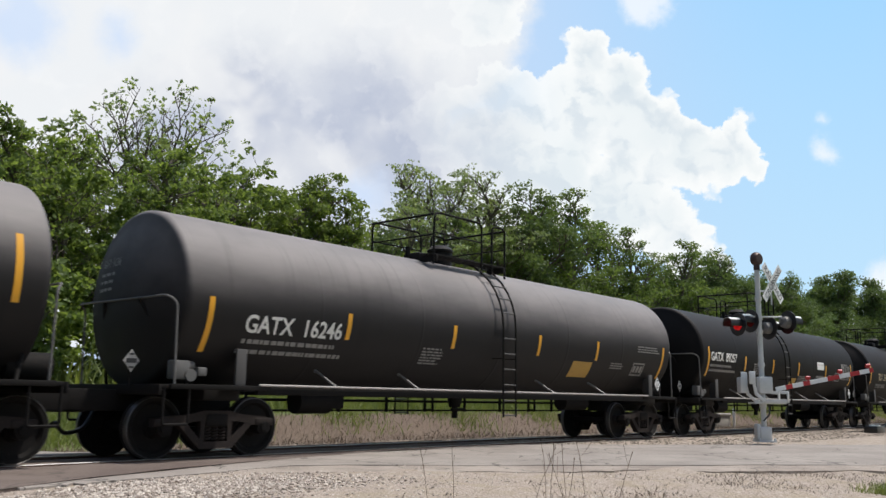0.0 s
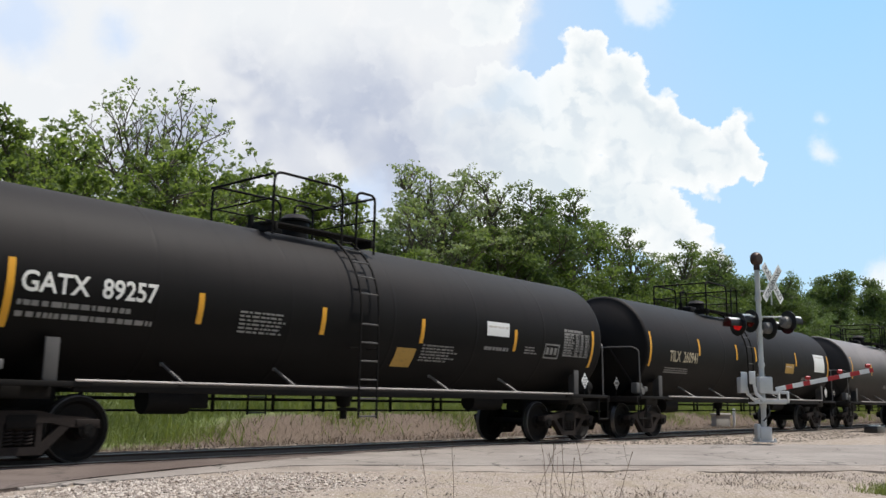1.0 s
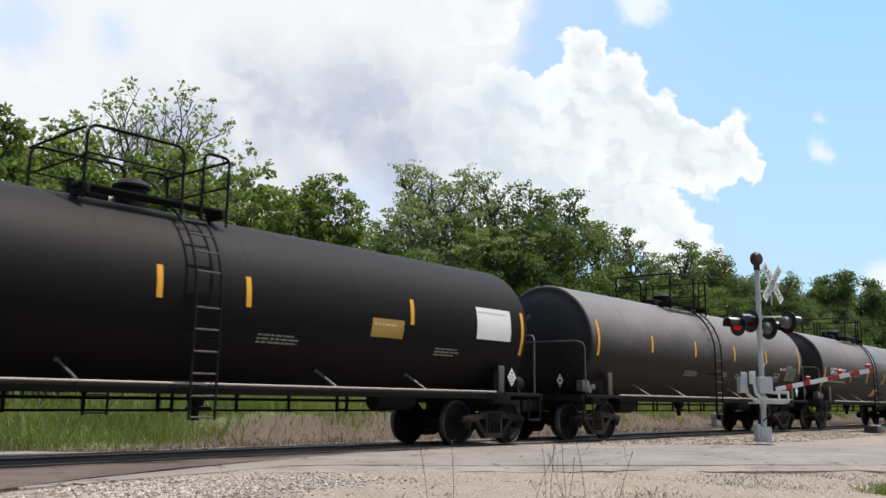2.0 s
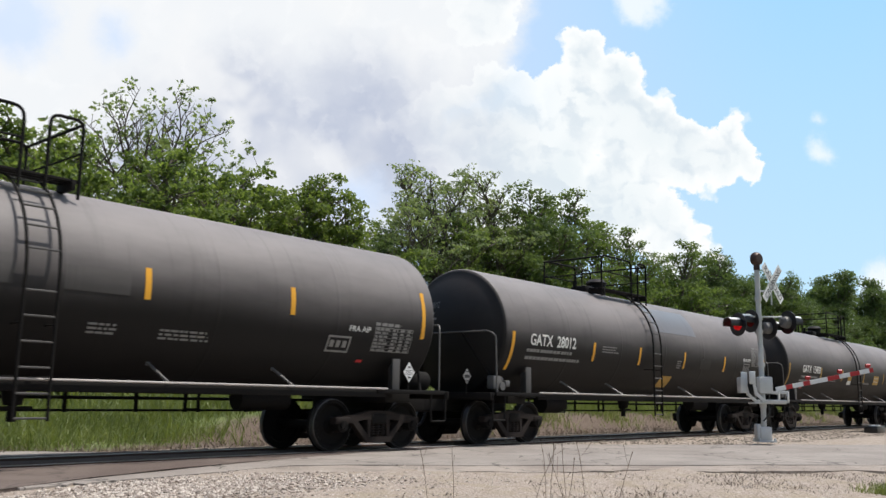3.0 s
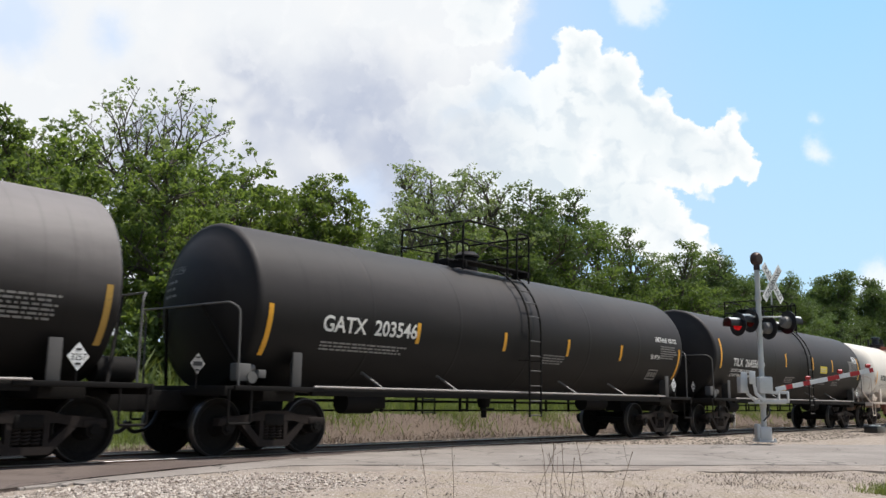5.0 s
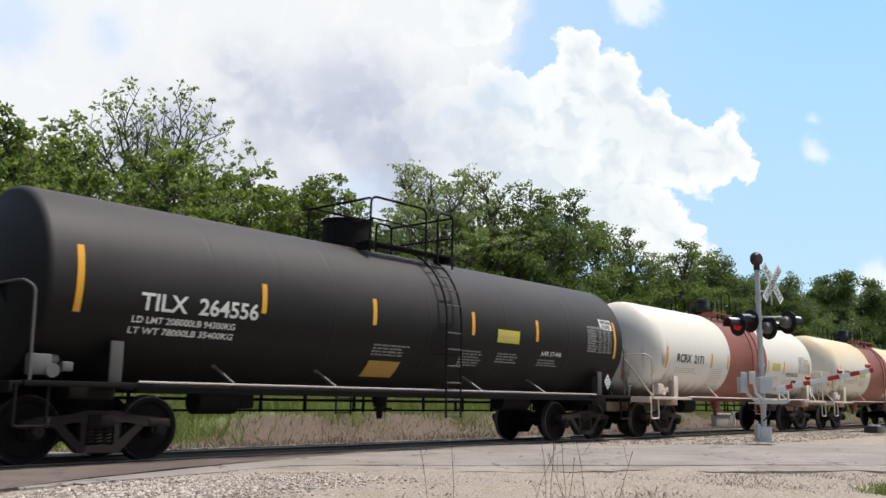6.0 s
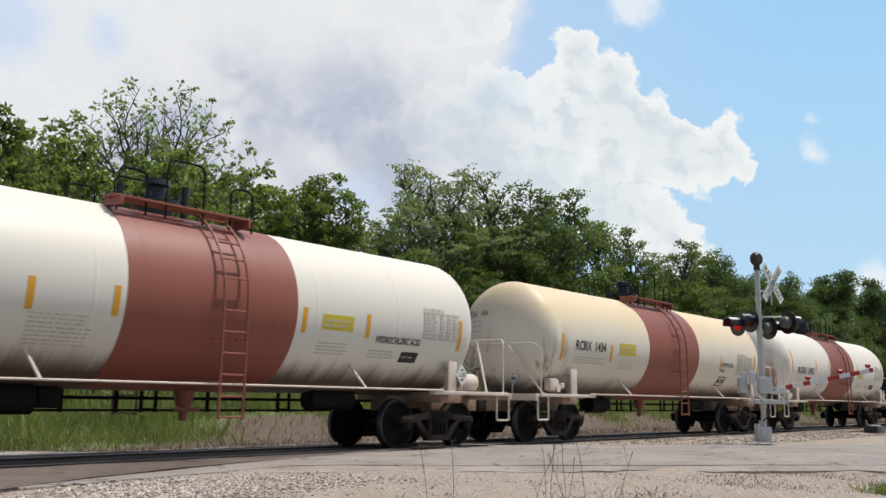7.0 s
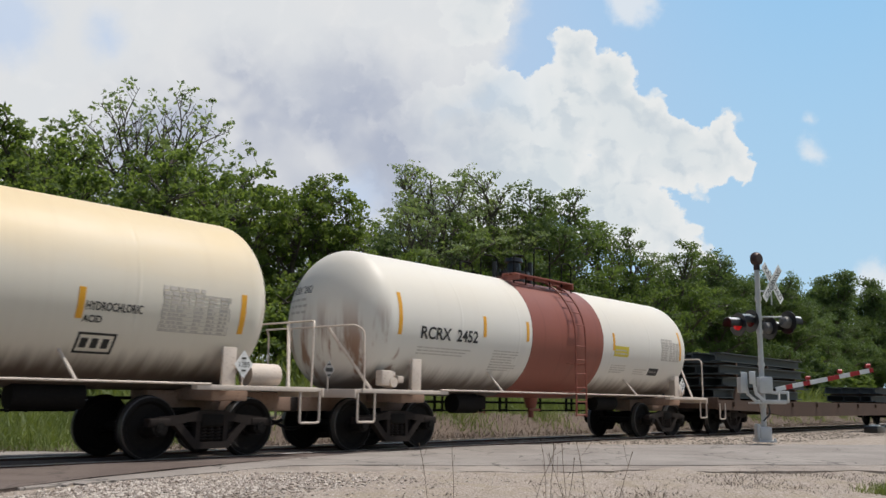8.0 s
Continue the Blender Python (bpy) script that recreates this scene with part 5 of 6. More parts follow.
M_ROAD = road_material("sun_bleached_asphalt", (0.225, 0.197, 0.176), (0.305, 0.27, 0.24), 0.7)
M_SHOULDER = road_material("crumbled_dusty_asphalt", (0.2, 0.165, 0.14), (0.36, 0.31, 0.265), 0.6)
M_APRON = road_material("dark_patched_asphalt", (0.105, 0.08, 0.069), (0.165, 0.132, 0.115), 0.4)


def sheet(name, near, far, z, drop, material, label, steps=60, wob=0.12, seed=3):
    """A paved strip between two edge lines, with uneven broken edges and a real step down."""
    bm = bmesh.new()
    rows = []
    for k in range(steps + 1):
        t = k / steps
        a = Vector(near[0]).lerp(Vector(near[1]), t)
        b = Vector(far[0]).lerp(Vector(far[1]), t)
        side = (a - b).normalized()
        a = a + side * (wob * (noise.noise((t * 30, seed, 0)) + 0.6 * noise.noise((t * 110, seed, 5))))
        b = b - side * (wob * (noise.noise((t * 30, seed, 9)) + 0.6 * noise.noise((t * 110, seed, 2))))
        row = [bm.verts.new((a.x, a.y, z - drop))]
        for j in range(9):
            p = a.lerp(b, j / 8)
            row.append(bm.verts.new((p.x, p.y, z + 0.012 * noise.noise((p.x, p.y, seed)) - (0.012 if j in (0, 8) else 0))))
        row.append(bm.verts.new((b.x, b.y, z - drop)))
        rows.append(row)
    for p, q in zip(rows, rows[1:]):
        for j in range(len(p) - 1):
            bm.faces.new((p[j], q[j], q[j + 1], p[j + 1]))
    bmesh.ops.recalc_face_normals(bm, faces=bm.faces)
    ob = obj(name, bm, material, smooth=True)
    tagged(ob, label, "road", kind="structure")


# the road comes in obliquely, meets the track and goes on beyond it
sheet("road", ((6.7, -1.1), (70.0, -49.2)), ((17.2, -0.95), (80.0, -43.0)), -0.02, 0.07, M_ROAD, "bleached cracked asphalt road", 420, 0.16)
sheet("road", ((-40, 38.0), (1.0, 1.55)), ((-34, 43.0), (9.0, 1.55)), -0.05, 0.09, M_ROAD, "bleached asphalt road beyond the track", 60)
sheet("road", ((4.3, -3.55), (9.4, -2.6)), ((4.4, -3.1), (10.2, -1.2)), -0.024, 0.07, M_ROAD, "worn pale asphalt flare at the crossing", 90, 0.16, 6)
sheet("road", ((7.4, -2.9), (48.0, -33.8)), ((8.0, -1.6), (49.0, -33.0)), -0.042, 0.05, M_SHOULDER, "crumbled gravelly asphalt shoulder of the road", 420, 0.42, 15)
sheet("road", ((-3.0, -7.6), (8.9, -1.0)), ((-3.0, -0.86), (18.2, -0.86)), -0.012, 0.05, M_APRON, "dark patched asphalt beside the rail", 90, 0.16, 8)
sheet("road", ((-3.0, -0.64), (17.4, -0.64)), ((-3.0, 0.64), (17.2, 0.64)), -0.03, 0.06, M_APRON, "dark asphalt between the rails", 30, 0.0, 11)
sheet("road", ((-3.0, 0.87), (16.4, 0.87)), ((-3.0, 1.5), (16.0, 1.5)), -0.02, 0.06, M_APRON, "dark asphalt beyond the far rail", 30, 0.05, 12)


def sleepers():
    bm = bmesh.new()
    box(bm, (0, 0, -0.2), (0.22, 2.6, 0.17), bevel=0.012)
    wood = worn("creosoted_oak", (0.045, 0.036, 0.03), 0.9, 0, 6, 0.35, (0.12, 0.1, 0.08), 0.4)
    first = tagged(obj("sleeper", bm, wood), "weathered dark timber sleeper under the rails", "sleeper", "sleepers of the track")
    first.location = (19.0, 0, 0.0)
    for k in range(1, 150):
        copy_thing(first, pose(19.0 + 0.53 * k, 0.02 * math.sin(k * 2.3), 0, 0, 0, 0.6 * math.sin(k * 1.7)))


sleepers()


def scatter(name, label, material, count, region, size, seed, z0=0.0):
    """Loose broken stones, each a small faceted lump."""
    rng = np.random.default_rng(seed)
    base = np.array([(1, 0, 0), (-1, 0, 0), (0, 1, 0), (0, -1, 0), (0, 0, 1), (0, 0, -1)], float)
    tri = np.array([(0, 2, 4), (2, 1, 4), (1, 3, 4), (3, 0, 4), (2, 0, 5), (1, 2, 5), (3, 1, 5), (0, 3, 5)])
    xy = np.array([region(rng) for _ in range(count)])
    s = size[0] + (size[1] - size[0]) * rng.random(count) ** 2.5
    v = base[None] * (0.7 + 0.6 * rng.random((count, 6, 1))) * s[:, None, None] * np.array((1.0, 0.85, 0.6))
    v += (rng.random((count, 6, 3)) - 0.5) * s[:, None, None] * 0.5
    a = rng.random(count) * 6.283
    c, sn = np.cos(a)[:, None], np.sin(a)[:, None]
    x = v[..., 0] * c - v[..., 1] * sn + xy[:, 0:1]
    y = v[..., 0] * sn + v[..., 1] * c + xy[:, 1:2]
    z = v[..., 2] + np.array([lay(q[1], q[0]) for q in xy])[:, None] - 0.05 + z0 + s[:, None] * 0.3
    verts = np.stack((x, y, z), -1).reshape(-1, 3)
    faces = (tri[None] + 6 * np.arange(count)[:, None, None]).reshape(-1, 3)
    me = bpy.data.meshes.new(name)
    me.from_pydata(verts.tolist(), [], faces.tolist())
    me.materials.append(material)
    tagged(new(name, me), label, "stones", kind="stuff")


def stone_material(name, lo, hi):
    n = Nodes(name)
    g = n.add("ShaderNodeNewGeometry")
    f = n.noise(g.outputs["Position"], 40, 3)
    c = n.mix(g.outputs["Random Per Island"], lo, hi)
    c = n.mix(n.math("MULTIPLY", n.step(f, 0.5, 0.7), 0.4), c, tuple(x * 0.6 for x in lo))
    return n.surface(c, 0.92, 0, n.bump(f, 0.4, 0.005), 0.2)


M_STONE = stone_material("pale_limestone_gravel", (0.24, 0.195, 0.165), (0.64, 0.57, 0.5))
M_BALLAST = stone_material("grey_ballast", (0.15, 0.125, 0.1), (0.4, 0.345, 0.29))


def near_side(rng):
    while True:
        x, y = rng.uniform(2.5, 30), rng.uniform(-11, -1.6)
        if y < min(-0.76 * (x - 6.7) - 1.7, 0.555 * (x + 3) - 7.8) + rng.normal(0, 0.3):
            return x, y


def heap_left(rng):
    while True:
        x, y = rng.normal(6.0, 1.3), rng.normal(-4.3, 0.75)
        if y < 0.555 * (x + 3) - 7.9 + rng.normal(0, 0.12):
            return x, y


def track_bed(rng):
    while True:
        x, y = rng.uniform(18.0, 75), rng.uniform(-4.5, 3.2)
        if y > -0.62 * (x - 17.2) - 0.6:
            return x, y


scatter("gravel", "pale broken gravel on the near verge", M_STONE, 16000, near_side, (0.005, 0.019), 4, -0.006)
scatter("gravel", "heap of coarse pale stones beside the road", M_STONE, 9000, heap_left, (0.008, 0.034), 5)
scatter("ballast", "grey crushed ballast along the track", M_BALLAST, 22000, track_bed, (0.014, 0.042), 6)


def far_bed(rng):
    return rng.uniform(-2, 40), rng.normal(2.5, 0.35)


scatter("ballast", "loose stones beyond the track", M_BALLAST, 5000, far_bed, (0.015, 0.05), 9)


# ---- plants ----
def leaf_material(name, lo, hi, trans=0.35):
    n = Nodes(name)
    g = n.add("ShaderNodeNewGeometry")
    rnd = n.add("ShaderNodeObjectInfo").outputs["Random"]
    big = n.noise(n.coord(), 0.35, 2)
    c = n.mix(n.math("MULTIPLY_ADD", g.outputs["Random Per Island"], 0.6, n.math("MULTIPLY", n.step(big, 0.3, 0.7), 0.4)), lo, hi)
    c = n.mix(n.math("MULTIPLY", rnd, 0.2), c, tuple(x * y for x, y in zip(lo, (0.9, 0.8, 0.7))))
    b = n.add("ShaderNodeBsdfPrincipled")
    n.put(b.inputs["Base Color"], c)
    b.inputs["Roughness"].default_value = 0.5
    b.inputs["Specular IOR Level"].default_value = 0.35
    t = n.add("ShaderNodeBsdfTranslucent")
    n.put(t.inputs[0], n.mix(1.0, c, (1.22, 1.2, 0.58), "MULTIPLY"))
    m = n.add("ShaderNodeMixShader")
    m.inputs[0].default_value = trans
    n.t.links.new(b.outputs[0], m.inputs[1])
    n.t.links.new(t.outputs[0], m.inputs[2])
    n.t.links.new(m.outputs[0], n.out.inputs[0])
    return n.mat


M_LEAF = leaf_material("broad_green_leaves", (0.1, 0.15, 0.048), (0.25, 0.33, 0.12), 0.6)
M_LEAFMID = leaf_material("mid_green_leaves", (0.075, 0.12, 0.042), (0.19, 0.265, 0.095), 0.55)
M_LEAFLIGHT = leaf_material("feathery_light_leaves", (0.15, 0.2, 0.105), (0.31, 0.39, 0.21), 0.48)
M_LEAFDARK = leaf_material("dark_oak_leaves", (0.065, 0.105, 0.045), (0.16, 0.225, 0.095), 0.48)
M_BARK = worn("grey_brown_bark", (0.11, 0.09, 0.075), 0.9, 0, 7, 0.35, (0.05, 0.045, 0.03), 0.5, 0.6)


def leaf_mesh(name, at, size, rng, droop=0.25, long=1.5):
    """Small folded leaves, two triangles each, at the given points."""
    k = len(at)
    d = rng.normal(size=(k, 3))
    d[:, 2] = d[:, 2] * 0.8 - droop
    d /= np.linalg.norm(d, axis=1)[:, None]
    n = rng.normal(size=(k, 3))
    n[:, 2] += 0.9
    s = np.cross(d, n)
    s /= np.linalg.norm(s, axis=1)[:, None] + 1e-9
    up = np.cross(s, d)
    sz = (size * (0.55 + 0.9 * rng.random(k)))[:, None]
    a, tip = at - d * sz * long * 0.5, at + d * sz * long * 0.5
    l, r = at + s * sz * 0.5 + up * sz * 0.15, at - s * sz * 0.5 + up * sz * 0.15
    verts = np.stack((a, l, tip, r), 1).reshape(-1, 3)
    q = 4 * np.arange(k)[:, None]
    faces = np.concatenate((q + np.array([[0, 1, 2]]), q + np.array([[0, 2, 3]])))
    me = bpy.data.meshes.new(name)
    me.from_pydata(verts.tolist(), [], faces.tolist())
    return me


def make_tree(seed, height, spread, clear, leaves, leaf, material, label, name="tree", cat="tree", lean=0.1, rising=0.0, flat=0.55, girth=0.017, tuft=0.5):
    """A trunk that forks into limbs and twigs, with leaves in clumps round the twigs."""
    rng = np.random.default_rng(seed)
    bm = bmesh.new()
    twigs = []

    def grow(p, d, length, r, level):
        pts, steps = [p], 4 if level < 2 else 3
        for i in range(steps):
            d = d + rng.normal(size=3) * (0.06 if level == 0 else 0.2) + np.array((0, 0, 0.06 if level else 0.02))
            d = d / np.linalg.norm(d)
            p = p + d * length / steps
            pts.append(p)
        for i in range(steps):
            ra, rb = r * (1 - 0.62 * i / steps), r * (1 - 0.62 * (i + 1) / steps)
            if ra > 0.012:
                rod(bm, pts[i], pts[i + 1], ra, (9, 6, 5, 4, 3)[min(level, 4)], rb, caps=False)
        if level >= 3:
            twigs.append((pts[1], pts[-1]))
            return
        kids = (11, 6, 5)[level]
        for k in range(kids):
            t = (clear + (1 - clear) * (k + rng.random() * 0.8) / kids) if level == 0 else 0.3 + 0.7 * (k + rng.random()) / kids
            j = min(int(t * steps), steps - 1)
            q = pts[j] + (pts[j + 1] - pts[j]) * (t * steps - j)
            a = rng.random() * 6.283 if level else k * 2.4 + rng.random()
            side = np.array((math.cos(a), math.sin(a), 0.0))
            rise = (0.25 + 0.75 * t if level == 0 else 0.35) + rng.normal() * 0.2
            nd = side * 1.0 + np.array((0, 0, rise + rising * (1.3 if level == 0 else 0.7))) + d * (0.5 if level else 0.1)
            nd /= np.linalg.norm(nd)
            nl = (spread * (1.0 - 0.55 * max(t - 0.45, 0) / 0.55) if level == 0 else length * 0.55) * rng.uniform(0.75, 1.15)
            grow(q, nd, nl, r * (0.42 if level == 0 else 0.5), level + 1)
        if level == 0:
            grow(pts[-1], d, spread * 0.5, r * 0.4, 1)

    grow(np.zeros(3), np.array((rng.normal() * lean, rng.normal() * lean, 1.0)), height * 0.8, height * girth, 0)
    tree = new(name, None)
    tagged(tree, label, cat)
    trunk = part("trunk", bm, M_BARK, tree, "grey-brown trunk and limbs")
    tw = np.array(twigs)
    # leaves gather in flattened tufts at the twigs' ends, thick and thin by turns
    where = np.concatenate([tw[:, 0] * (1 - g) + tw[:, 1] * g for g in (0.55, 1.05)])
    crowd = (np.linalg.norm(where[:, None] - where[None], axis=2) < 0.9).sum(1)
    share = (rng.random(len(where)) ** 1.5 + 0.06) / crowd ** 0.95
    share /= share.max()
    pick = rng.choice(len(where), leaves, p=share / share.sum())
    ball = rng.normal(size=(leaves, 3))
    ball *= (rng.random(leaves) ** 0.4 / (np.linalg.norm(ball, axis=1) + 1e-9))[:, None]
    at = where[pick] + ball * tuft * (0.65 + 0.6 * share[pick] ** 0.5)[:, None] * np.array((1, 1, flat))
    me = leaf_mesh("crown", at, leaf, rng)
    me.materials.append(material)
    crown = new("crown", me)
    crown.parent = tree
    tagged(crown, "", "", "", "stuff")
    top = np.percentile(at[:, 2], 99.6)
    return tree, top


SWAY = []


def stand(protos, rows):
    """Trees from prototypes: rows of x, y, height of the top, which prototype, turn."""
    used = {}
    for x, y, top, k, turn in rows:
        tree, h = protos[k]
        s = (top - lay(y, x)) / h / used.get(k, 1.0)
        m = pose(x, y, lay(y, x) - 0.05, 0, 0, turn) @ Matrix.Diagonal((s, s, s, 1))
        if k in used:
            one = copy_thing(tree, m)
        else:
            one = tree
            one.matrix_basis = m
        if x < 64 and top > 9:
            SWAY.append((one, Vector((x, y, lay(y, x) - 0.05)), turn, len(SWAY)))
        if k not in used:
            used[k] = s


PROTOS = [
    make_tree(11, 13, 4.6, 0.22, 9500, 0.16, M_LEAF, "full-leaved broad green tree in the line"),
    make_tree(12, 13, 4.2, 0.2, 9500, 0.16, M_LEAF, "bushy green deciduous tree behind the track"),
    make_tree(13, 17, 6.2, 0.42, 2300, 0.17, M_LEAFLIGHT, "half-bare tall tree with thin upright limbs", rising=0.6, girth=0.011, tuft=0.3),
    make_tree(14, 17, 4.8, 0.35, 6500, 0.14, M_LEAFLIGHT, "feathery light green locust tree with open layers", rising=0.35, flat=0.22, tuft=0.62),
    make_tree(15, 16, 5.0, 0.2, 15500, 0.17, M_LEAFDARK, "dark green dense oak tree", tuft=0.85),
    make_tree(16, 16, 4.6, 0.22, 13000, 0.15, M_LEAFMID, "rounded mid-green tree beside the track", tuft=0.72),
    make_tree(17, 26, 7.5, 0.12, 26000, 0.27, M_LEAFDARK, "tall dark green tree in the far wood", tuft=1.5, flat=0.75),
]
stand(PROTOS, [
    (6.0, 22, 11.5, 1, 40), (12.2, 24, 11.6, 0, 200), (15.9, 24, 12.9, 0, 165), (16.0, 20, 10.5, 0, 80), (22.6, 30, 18.2, 2, 20), (19.6, 19, 11.2, 1, 140),
    (26.6, 29, 17.6, 2, 215), (24.4, 21, 12.4, 0, 10), (28.4, 22, 12.8, 0, 330), (32.9, 23, 12.0, 0, 205), (36.5, 26, 11.2, 5, 30), (41.7, 30, 12.4, 4, 100),
    (40.6, 25, 15.4, 3, 60), (47.2, 26, 18.4, 3, 190), (52.0, 27, 17.4, 3, 300), (54.0, 25, 16.4, 4, 0), (62.0, 25, 18.0, 5, 70), (57.5, 29, 16.0, 5, 210), (66.8, 25, 16.8, 5, 330),
    (70.5, 24, 16.2, 5, 45), (77.5, 25, 16.2, 5, 170), (83, 27, 15.5, 4, 200), (88, 26, 16.2, 4, 20), (94, 28, 16.4, 4, 130), (100.5, 27, 17.0, 4, 260), (111, 28, 17.0, 4, 75),
    (119, 30, 16.0, 4, 15), (127, 30, 16.4, 4, 145), (150, 38, 20, 6, 95), (168, 38, 24.8, 6, 280), (180, 40, 25.4, 6, 190), (190, 38, 26.6, 6, 20), (203, 36, 25.4, 6, 250), (222, 34, 25.5, 6, 60), (140, 33, 17, 4, 310),
    (21.8, 23, 11.6, 0, 75), (26.2, 24.5, 12.4, 1, 15), (30.4, 25, 12.8, 0, 260), (8.5, 20, 10.6, 1, 110), (14.6, 23, 12.0, 1, 30), (17.3, 25.5, 12.6, 0, 250), (106, 28, 17.2, 4, 140), (116, 29, 17.0, 4, 60), (100, 31, 17.0, 4, 190), (91, 27, 16.4, 4, 330), (43.5, 24, 12.5, 5, 160), (49.5, 23, 13.0, 5, 35),
    (18, 32, 13.0, 4, 50), (30, 33, 13.5, 4, 150), (10, 31, 12, 5, 190), (35, 35, 12, 4, 300), (105, 33, 16.0, 4, 40), (116, 35, 16.2, 4, 220), (124, 37, 17.0, 4, 110), (134, 36, 17.0, 4, 20), (146, 42, 18.5, 6, 200), (158, 43, 20.5, 6, 40), (173, 47, 23.5, 6, 130), (186, 48, 24.5, 6, 300), (198, 46, 24.5, 6, 150), (212, 44, 25.0, 6, 10), (160, 36, 15.0, 4, 80), (178, 36, 16.0, 4, 170), (196, 35, 16.0, 4, 260),
    (48, 35, 14.5, 5, 120), (60, 36, 15, 4, 10), (74, 36, 15, 4, 230), (90, 38, 15, 5, 340),
])
SHRUBS = [
    make_tree(31, 3.6, 2.3, 0.02, 6500, 0.17, M_LEAFDARK, "dense dark shrub under the trees", "shrub", "shrub", 0.3),
    make_tree(32, 4.2, 2.4, 0.02, 6500, 0.18, M_LEAF, "leafy green thicket shrub by the field edge", "shrub", "shrub", 0.3),
]
rs = random.Random(5)
stand(SHRUBS, [(-4 + 3.4 * k + rs.uniform(-0.8, 0.8), 17.5 + rs.uniform(-1.8, 2.2), 4.6 + rs.uniform(-1.2, 1.6), k % 2, rs.uniform(0, 360)) for k in range(34)])


def blades(name, label, material, count, region, height, width, seed, bend_by=0.35):
    """Grass: tapered bent blades of two triangles and a tip."""
    rng = np.random.default_rng(seed)
    xy = np.array([region(rng) for _ in range(count)])
    z0 = np.array([lay(q[1], q[0]) for q in xy]) - 0.08
    h = height[0] + (height[1] - height[0]) * rng.random(count) ** 1.4
    a = rng.random(count) * 6.283
    b = rng.normal(size=(count, 2)) * bend_by * h[:, None]
    w = np.stack((np.cos(a), np.sin(a)), 1) * width * (0.6 + 0.8 * rng.random(count))[:, None]
    v = np.zeros((count, 5, 3))
    v[:, 0, :2], v[:, 1, :2] = xy - w, xy + w
    v[:, 2, :2], v[:, 3, :2] = xy + b * 0.35 + w * 0.8, xy + b * 0.35 - w * 0.8
    v[:, 4, :2] = xy + b
    v[:, :2, 2] = z0[:, None]
    v[:, 2:4, 2] = (z0 + h * 0.6)[:, None]
    v[:, 4, 2] = z0 + h
    q = 5 * np.arange(count)[:, None]
    faces = np.concatenate((q + np.array([[0, 1, 2]]), q + np.array([[0, 2, 3]]), q + np.array([[3, 2, 4]])))
    me = bpy.data.meshes.new(name)
    me.from_pydata(v.reshape(-1, 3).tolist(), [], faces.tolist())
    me.materials.append(material)
    tagged(new(name, me), label, "grass", kind="stuff")


M_DRY = leaf_material("dry_straw_grass", (0.075, 0.056, 0.043), (0.24, 0.18, 0.135), 0.06)
M_GRASS = leaf_material("green_field_grass", (0.1, 0.14, 0.042), (0.27, 0.31, 0.11), 0.42)
band = lambda x0, x1, y, sy: (lambda rng: (rng.uniform(x0, x1), rng.normal(y, sy)))
blades("dry_grass", "sparse dry straw-coloured grass on the cut bank", M_DRY, 8000, band(6, 80, 4.9, 0.8), (0.04, 0.28), 0.006, 41, 0.8)
blades("dry_grass", "low trampled dry grass at the ballast edge", M_DRY, 14000, band(-2, 70, 3.3, 0.35), (0.05, 0.22), 0.007, 42, 0.9)
blades("green_grass", "scattered green weeds in the dry strip", M_GRASS, 6000, lambda rng: ((lambda c: (c + rng.normal(0, 0.7), rng.normal(4.9, 0.6)))(3 + 4.7 * rng.integers(0, 15))), (0.12, 0.55), 0.011, 48, 0.6)
blades("green_grass", "yellow-green grass beyond the crossing", M_GRASS, 22000, band(-3, 13, 6.7, 0.95), (0.06, 0.42), 0.008, 49, 0.7)
blades("green_grass", "rank green weeds behind the dry strip", M_GRASS, 40000, band(-2, 80, 8.3, 1.2), (0.2, 0.9), 0.012, 43, 0.5)
blades("green_grass", "green meadow grass before the trees", M_GRASS, 22000, band(-5, 90, 12.5, 1.8), (0.3, 1.0), 0.02, 44, 0.5)
blades("green_grass", "tall green weeds at the foot of the trees", M_GRASS, 16000, band(-8, 110, 17.0, 1.6), (0.7, 2.1), 0.06, 47)
blades("green_grass", "short green grass on the near verge", M_GRASS, 3200, lambda rng: (rng.uniform(12.3, 15.0), rng.normal(-10.1, 0.16)), (0.04, 0.16), 0.005, 45)
blades("dry_grass", "thin dry grass on the near verge", M_DRY, 3000, lambda rng: (rng.uniform(7, 19), rng.normal(-8.6, 0.8)), (0.03, 0.1), 0.004, 46, 0.8)


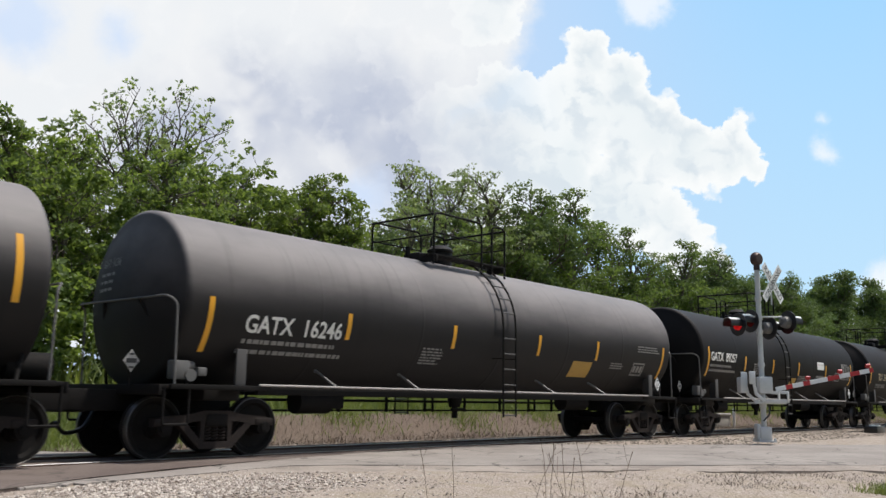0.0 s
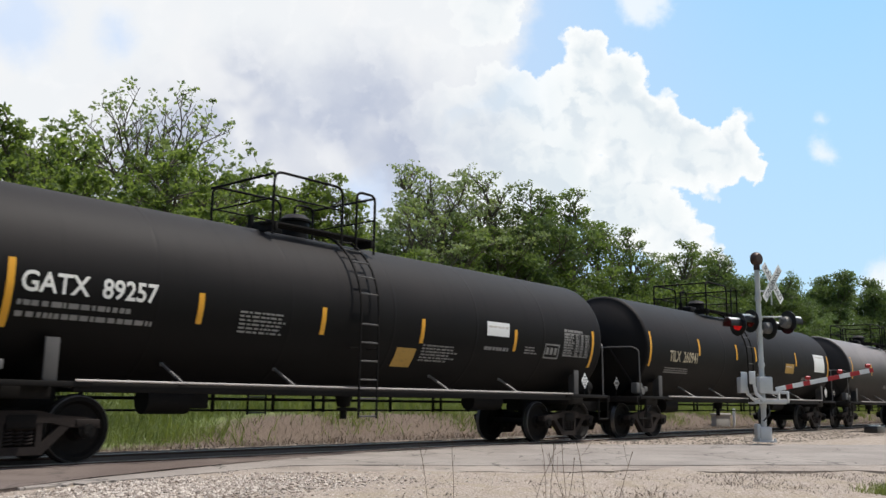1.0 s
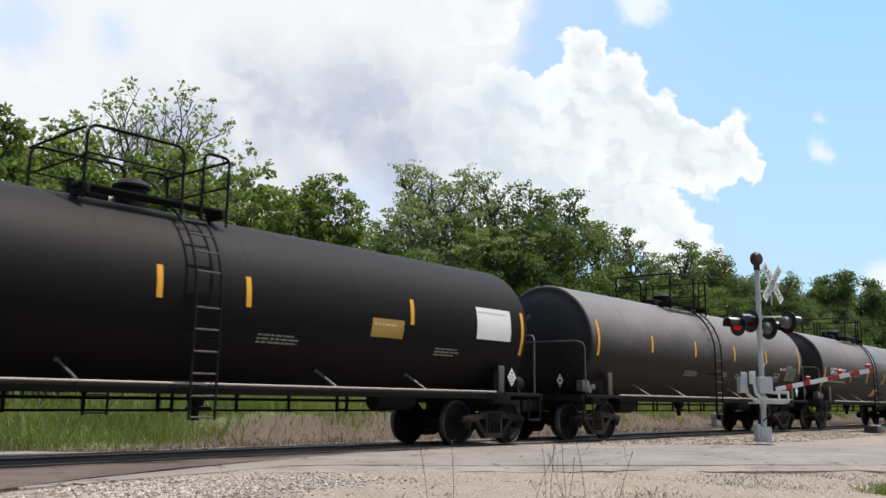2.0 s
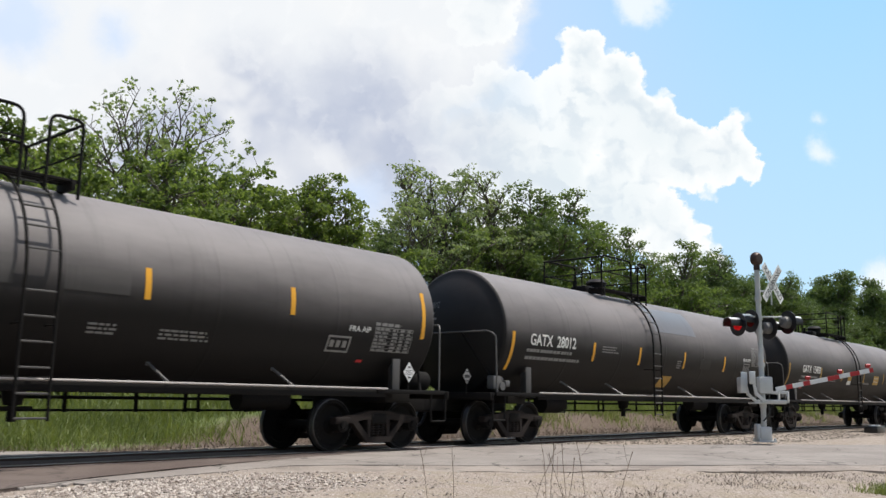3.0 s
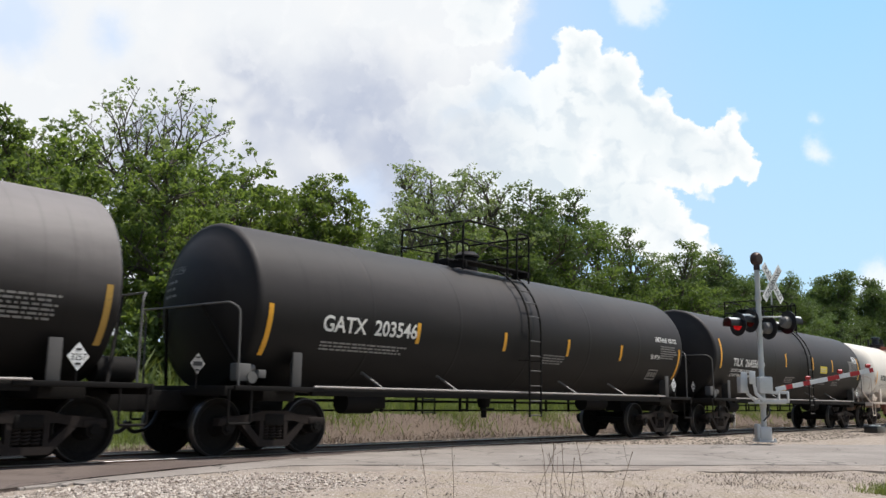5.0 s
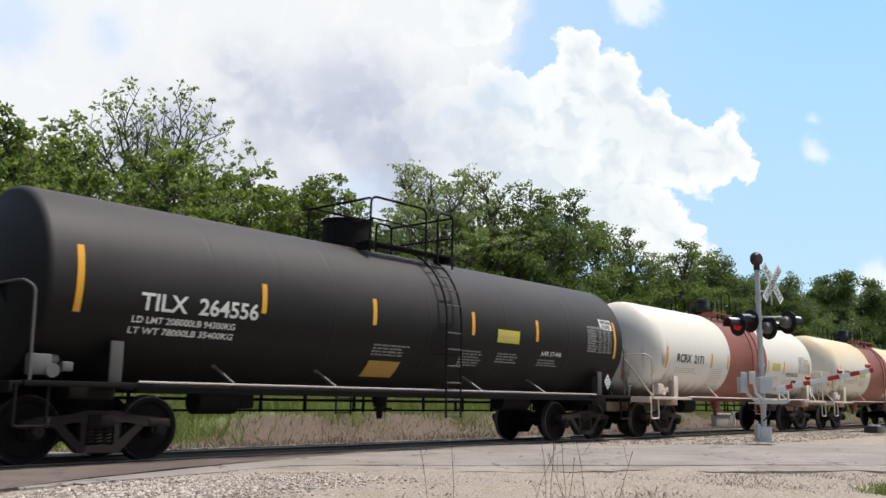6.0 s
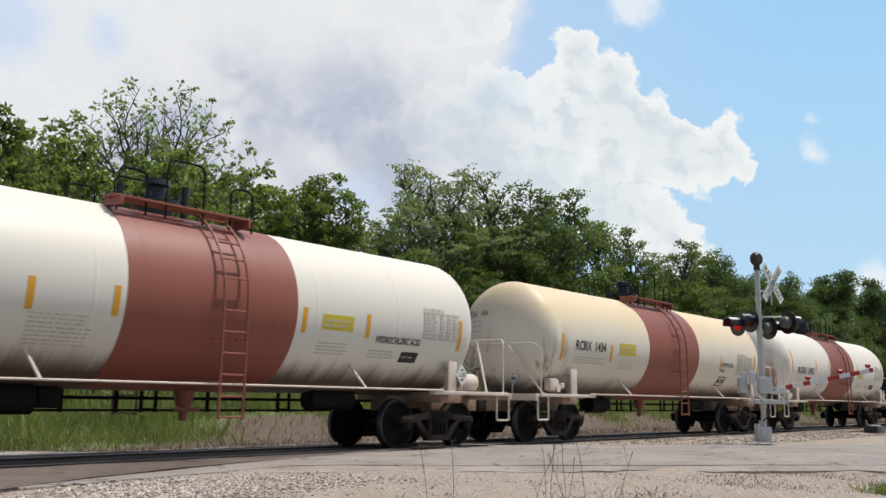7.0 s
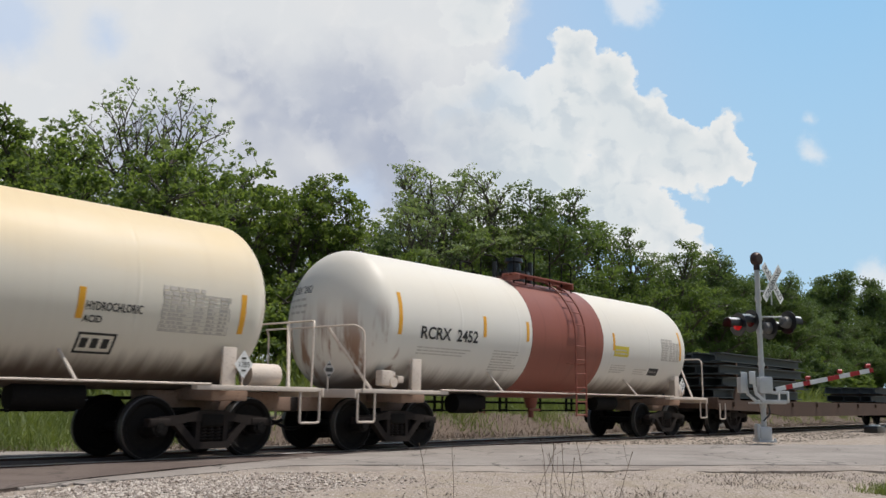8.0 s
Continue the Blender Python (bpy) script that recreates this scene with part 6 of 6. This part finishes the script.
def weed(x, y, h, seed, label):
    rng = random.Random(seed)
    bm = bmesh.new()
    z0 = lay(y) - 0.1
    p = [Vector((x, y, z0))]
    lean = Vector((rng.uniform(-0.05, 0.05), rng.uniform(-0.05, 0.05), 0))
    for k in range(6):
        p.append(p[-1] + Vector((lean.x + rng.uniform(-0.012, 0.012), lean.y + rng.uniform(-0.012, 0.012), (h - z0) / 6)))
    pipe(bm, p, 0.002, 5)
    tops = [(p[-1], 0.02)]
    for k in range(2, 6):
        for s in range(rng.choice((0, 1, 1))):
            q = p[k] + (p[k + 1] - p[k]) * rng.random()
            e = q + Vector((rng.uniform(-0.09, 0.09), rng.uniform(-0.09, 0.09), rng.uniform(0.05, 0.16)))
            pipe(bm, [q, (q + e) / 2 + Vector((0, 0, -0.01)), e], 0.0012, 4)
            tops.append((e, 0.012))
    w = new("dry_weed", None)
    tagged(w, label, "weed", "dead weeds in the foreground")
    part("stem", bm, M_WEED, w)
    bm = bmesh.new()
    for e, r in tops:
        bmesh.ops.create_icosphere(bm, subdivisions=1, radius=r * 0.3, matrix=Matrix.Translation(e) @ Matrix.Diagonal((0.7, 0.7, 1.7, 1)))
    part("seed_heads", bm, M_WEED, w, "small brown seed heads")


M_WEED = worn("dead_brown_weed", (0.12, 0.085, 0.06), 0.9, 0, 30, 0.3)
for k, (x, y, h) in enumerate(((5.24, -8.75, 0.64), (5.35, -8.86, 0.66), (5.64, -9.23, 0.62), (5.76, -9.42, 0.66), (5.82, -9.46, 0.68), (5.86, -9.5, 0.55), (5.90, -9.6, 0.66), (5.93, -9.64, 0.58), (6.0, -9.72, 0.65), (6.03, -9.76, 0.6))):
    weed(x, y, h, 60 + k, "thin dead weed stalk with sparse seed heads")


# ---- what moves ----
def motions():
    for car, mid in CARS:
        walk(car, [(0.5 * k, pose(mid + V * 0.5 * k, 0, 0)) for k in range(17)])
    step = -math.degrees(V / 30 / WHEEL_R)
    for w in WHEELSETS:
        at = Vector(w.location)
        walk(w, [(k / 30, pose(at.x, 0, WHEEL_R, 0, -step * k, 0)) for k in range(241)])
    for tree, at, turn, k in SWAY:          # the breeze rocks the trees a little
        rows = []
        for j in range(13):
            t = j * 8 / 12
            a = 0.16 * math.sin(1.9 * t + k * 1.3) + 0.08 * math.sin(4.1 * t + k)
            b = 0.12 * math.cos(1.6 * t + k * 0.7)
            rows.append((t, Matrix.Translation(at) @ pose(0, 0, 0, b, a, 0) @ pose(0, 0, 0, 0, 0, turn)))
        walk(tree, rows)
    walk(BACKDROP, [(0, BACK_POSE(10)), (4, BACK_POSE(0)), (8, BACK_POSE(-12))])


motions()
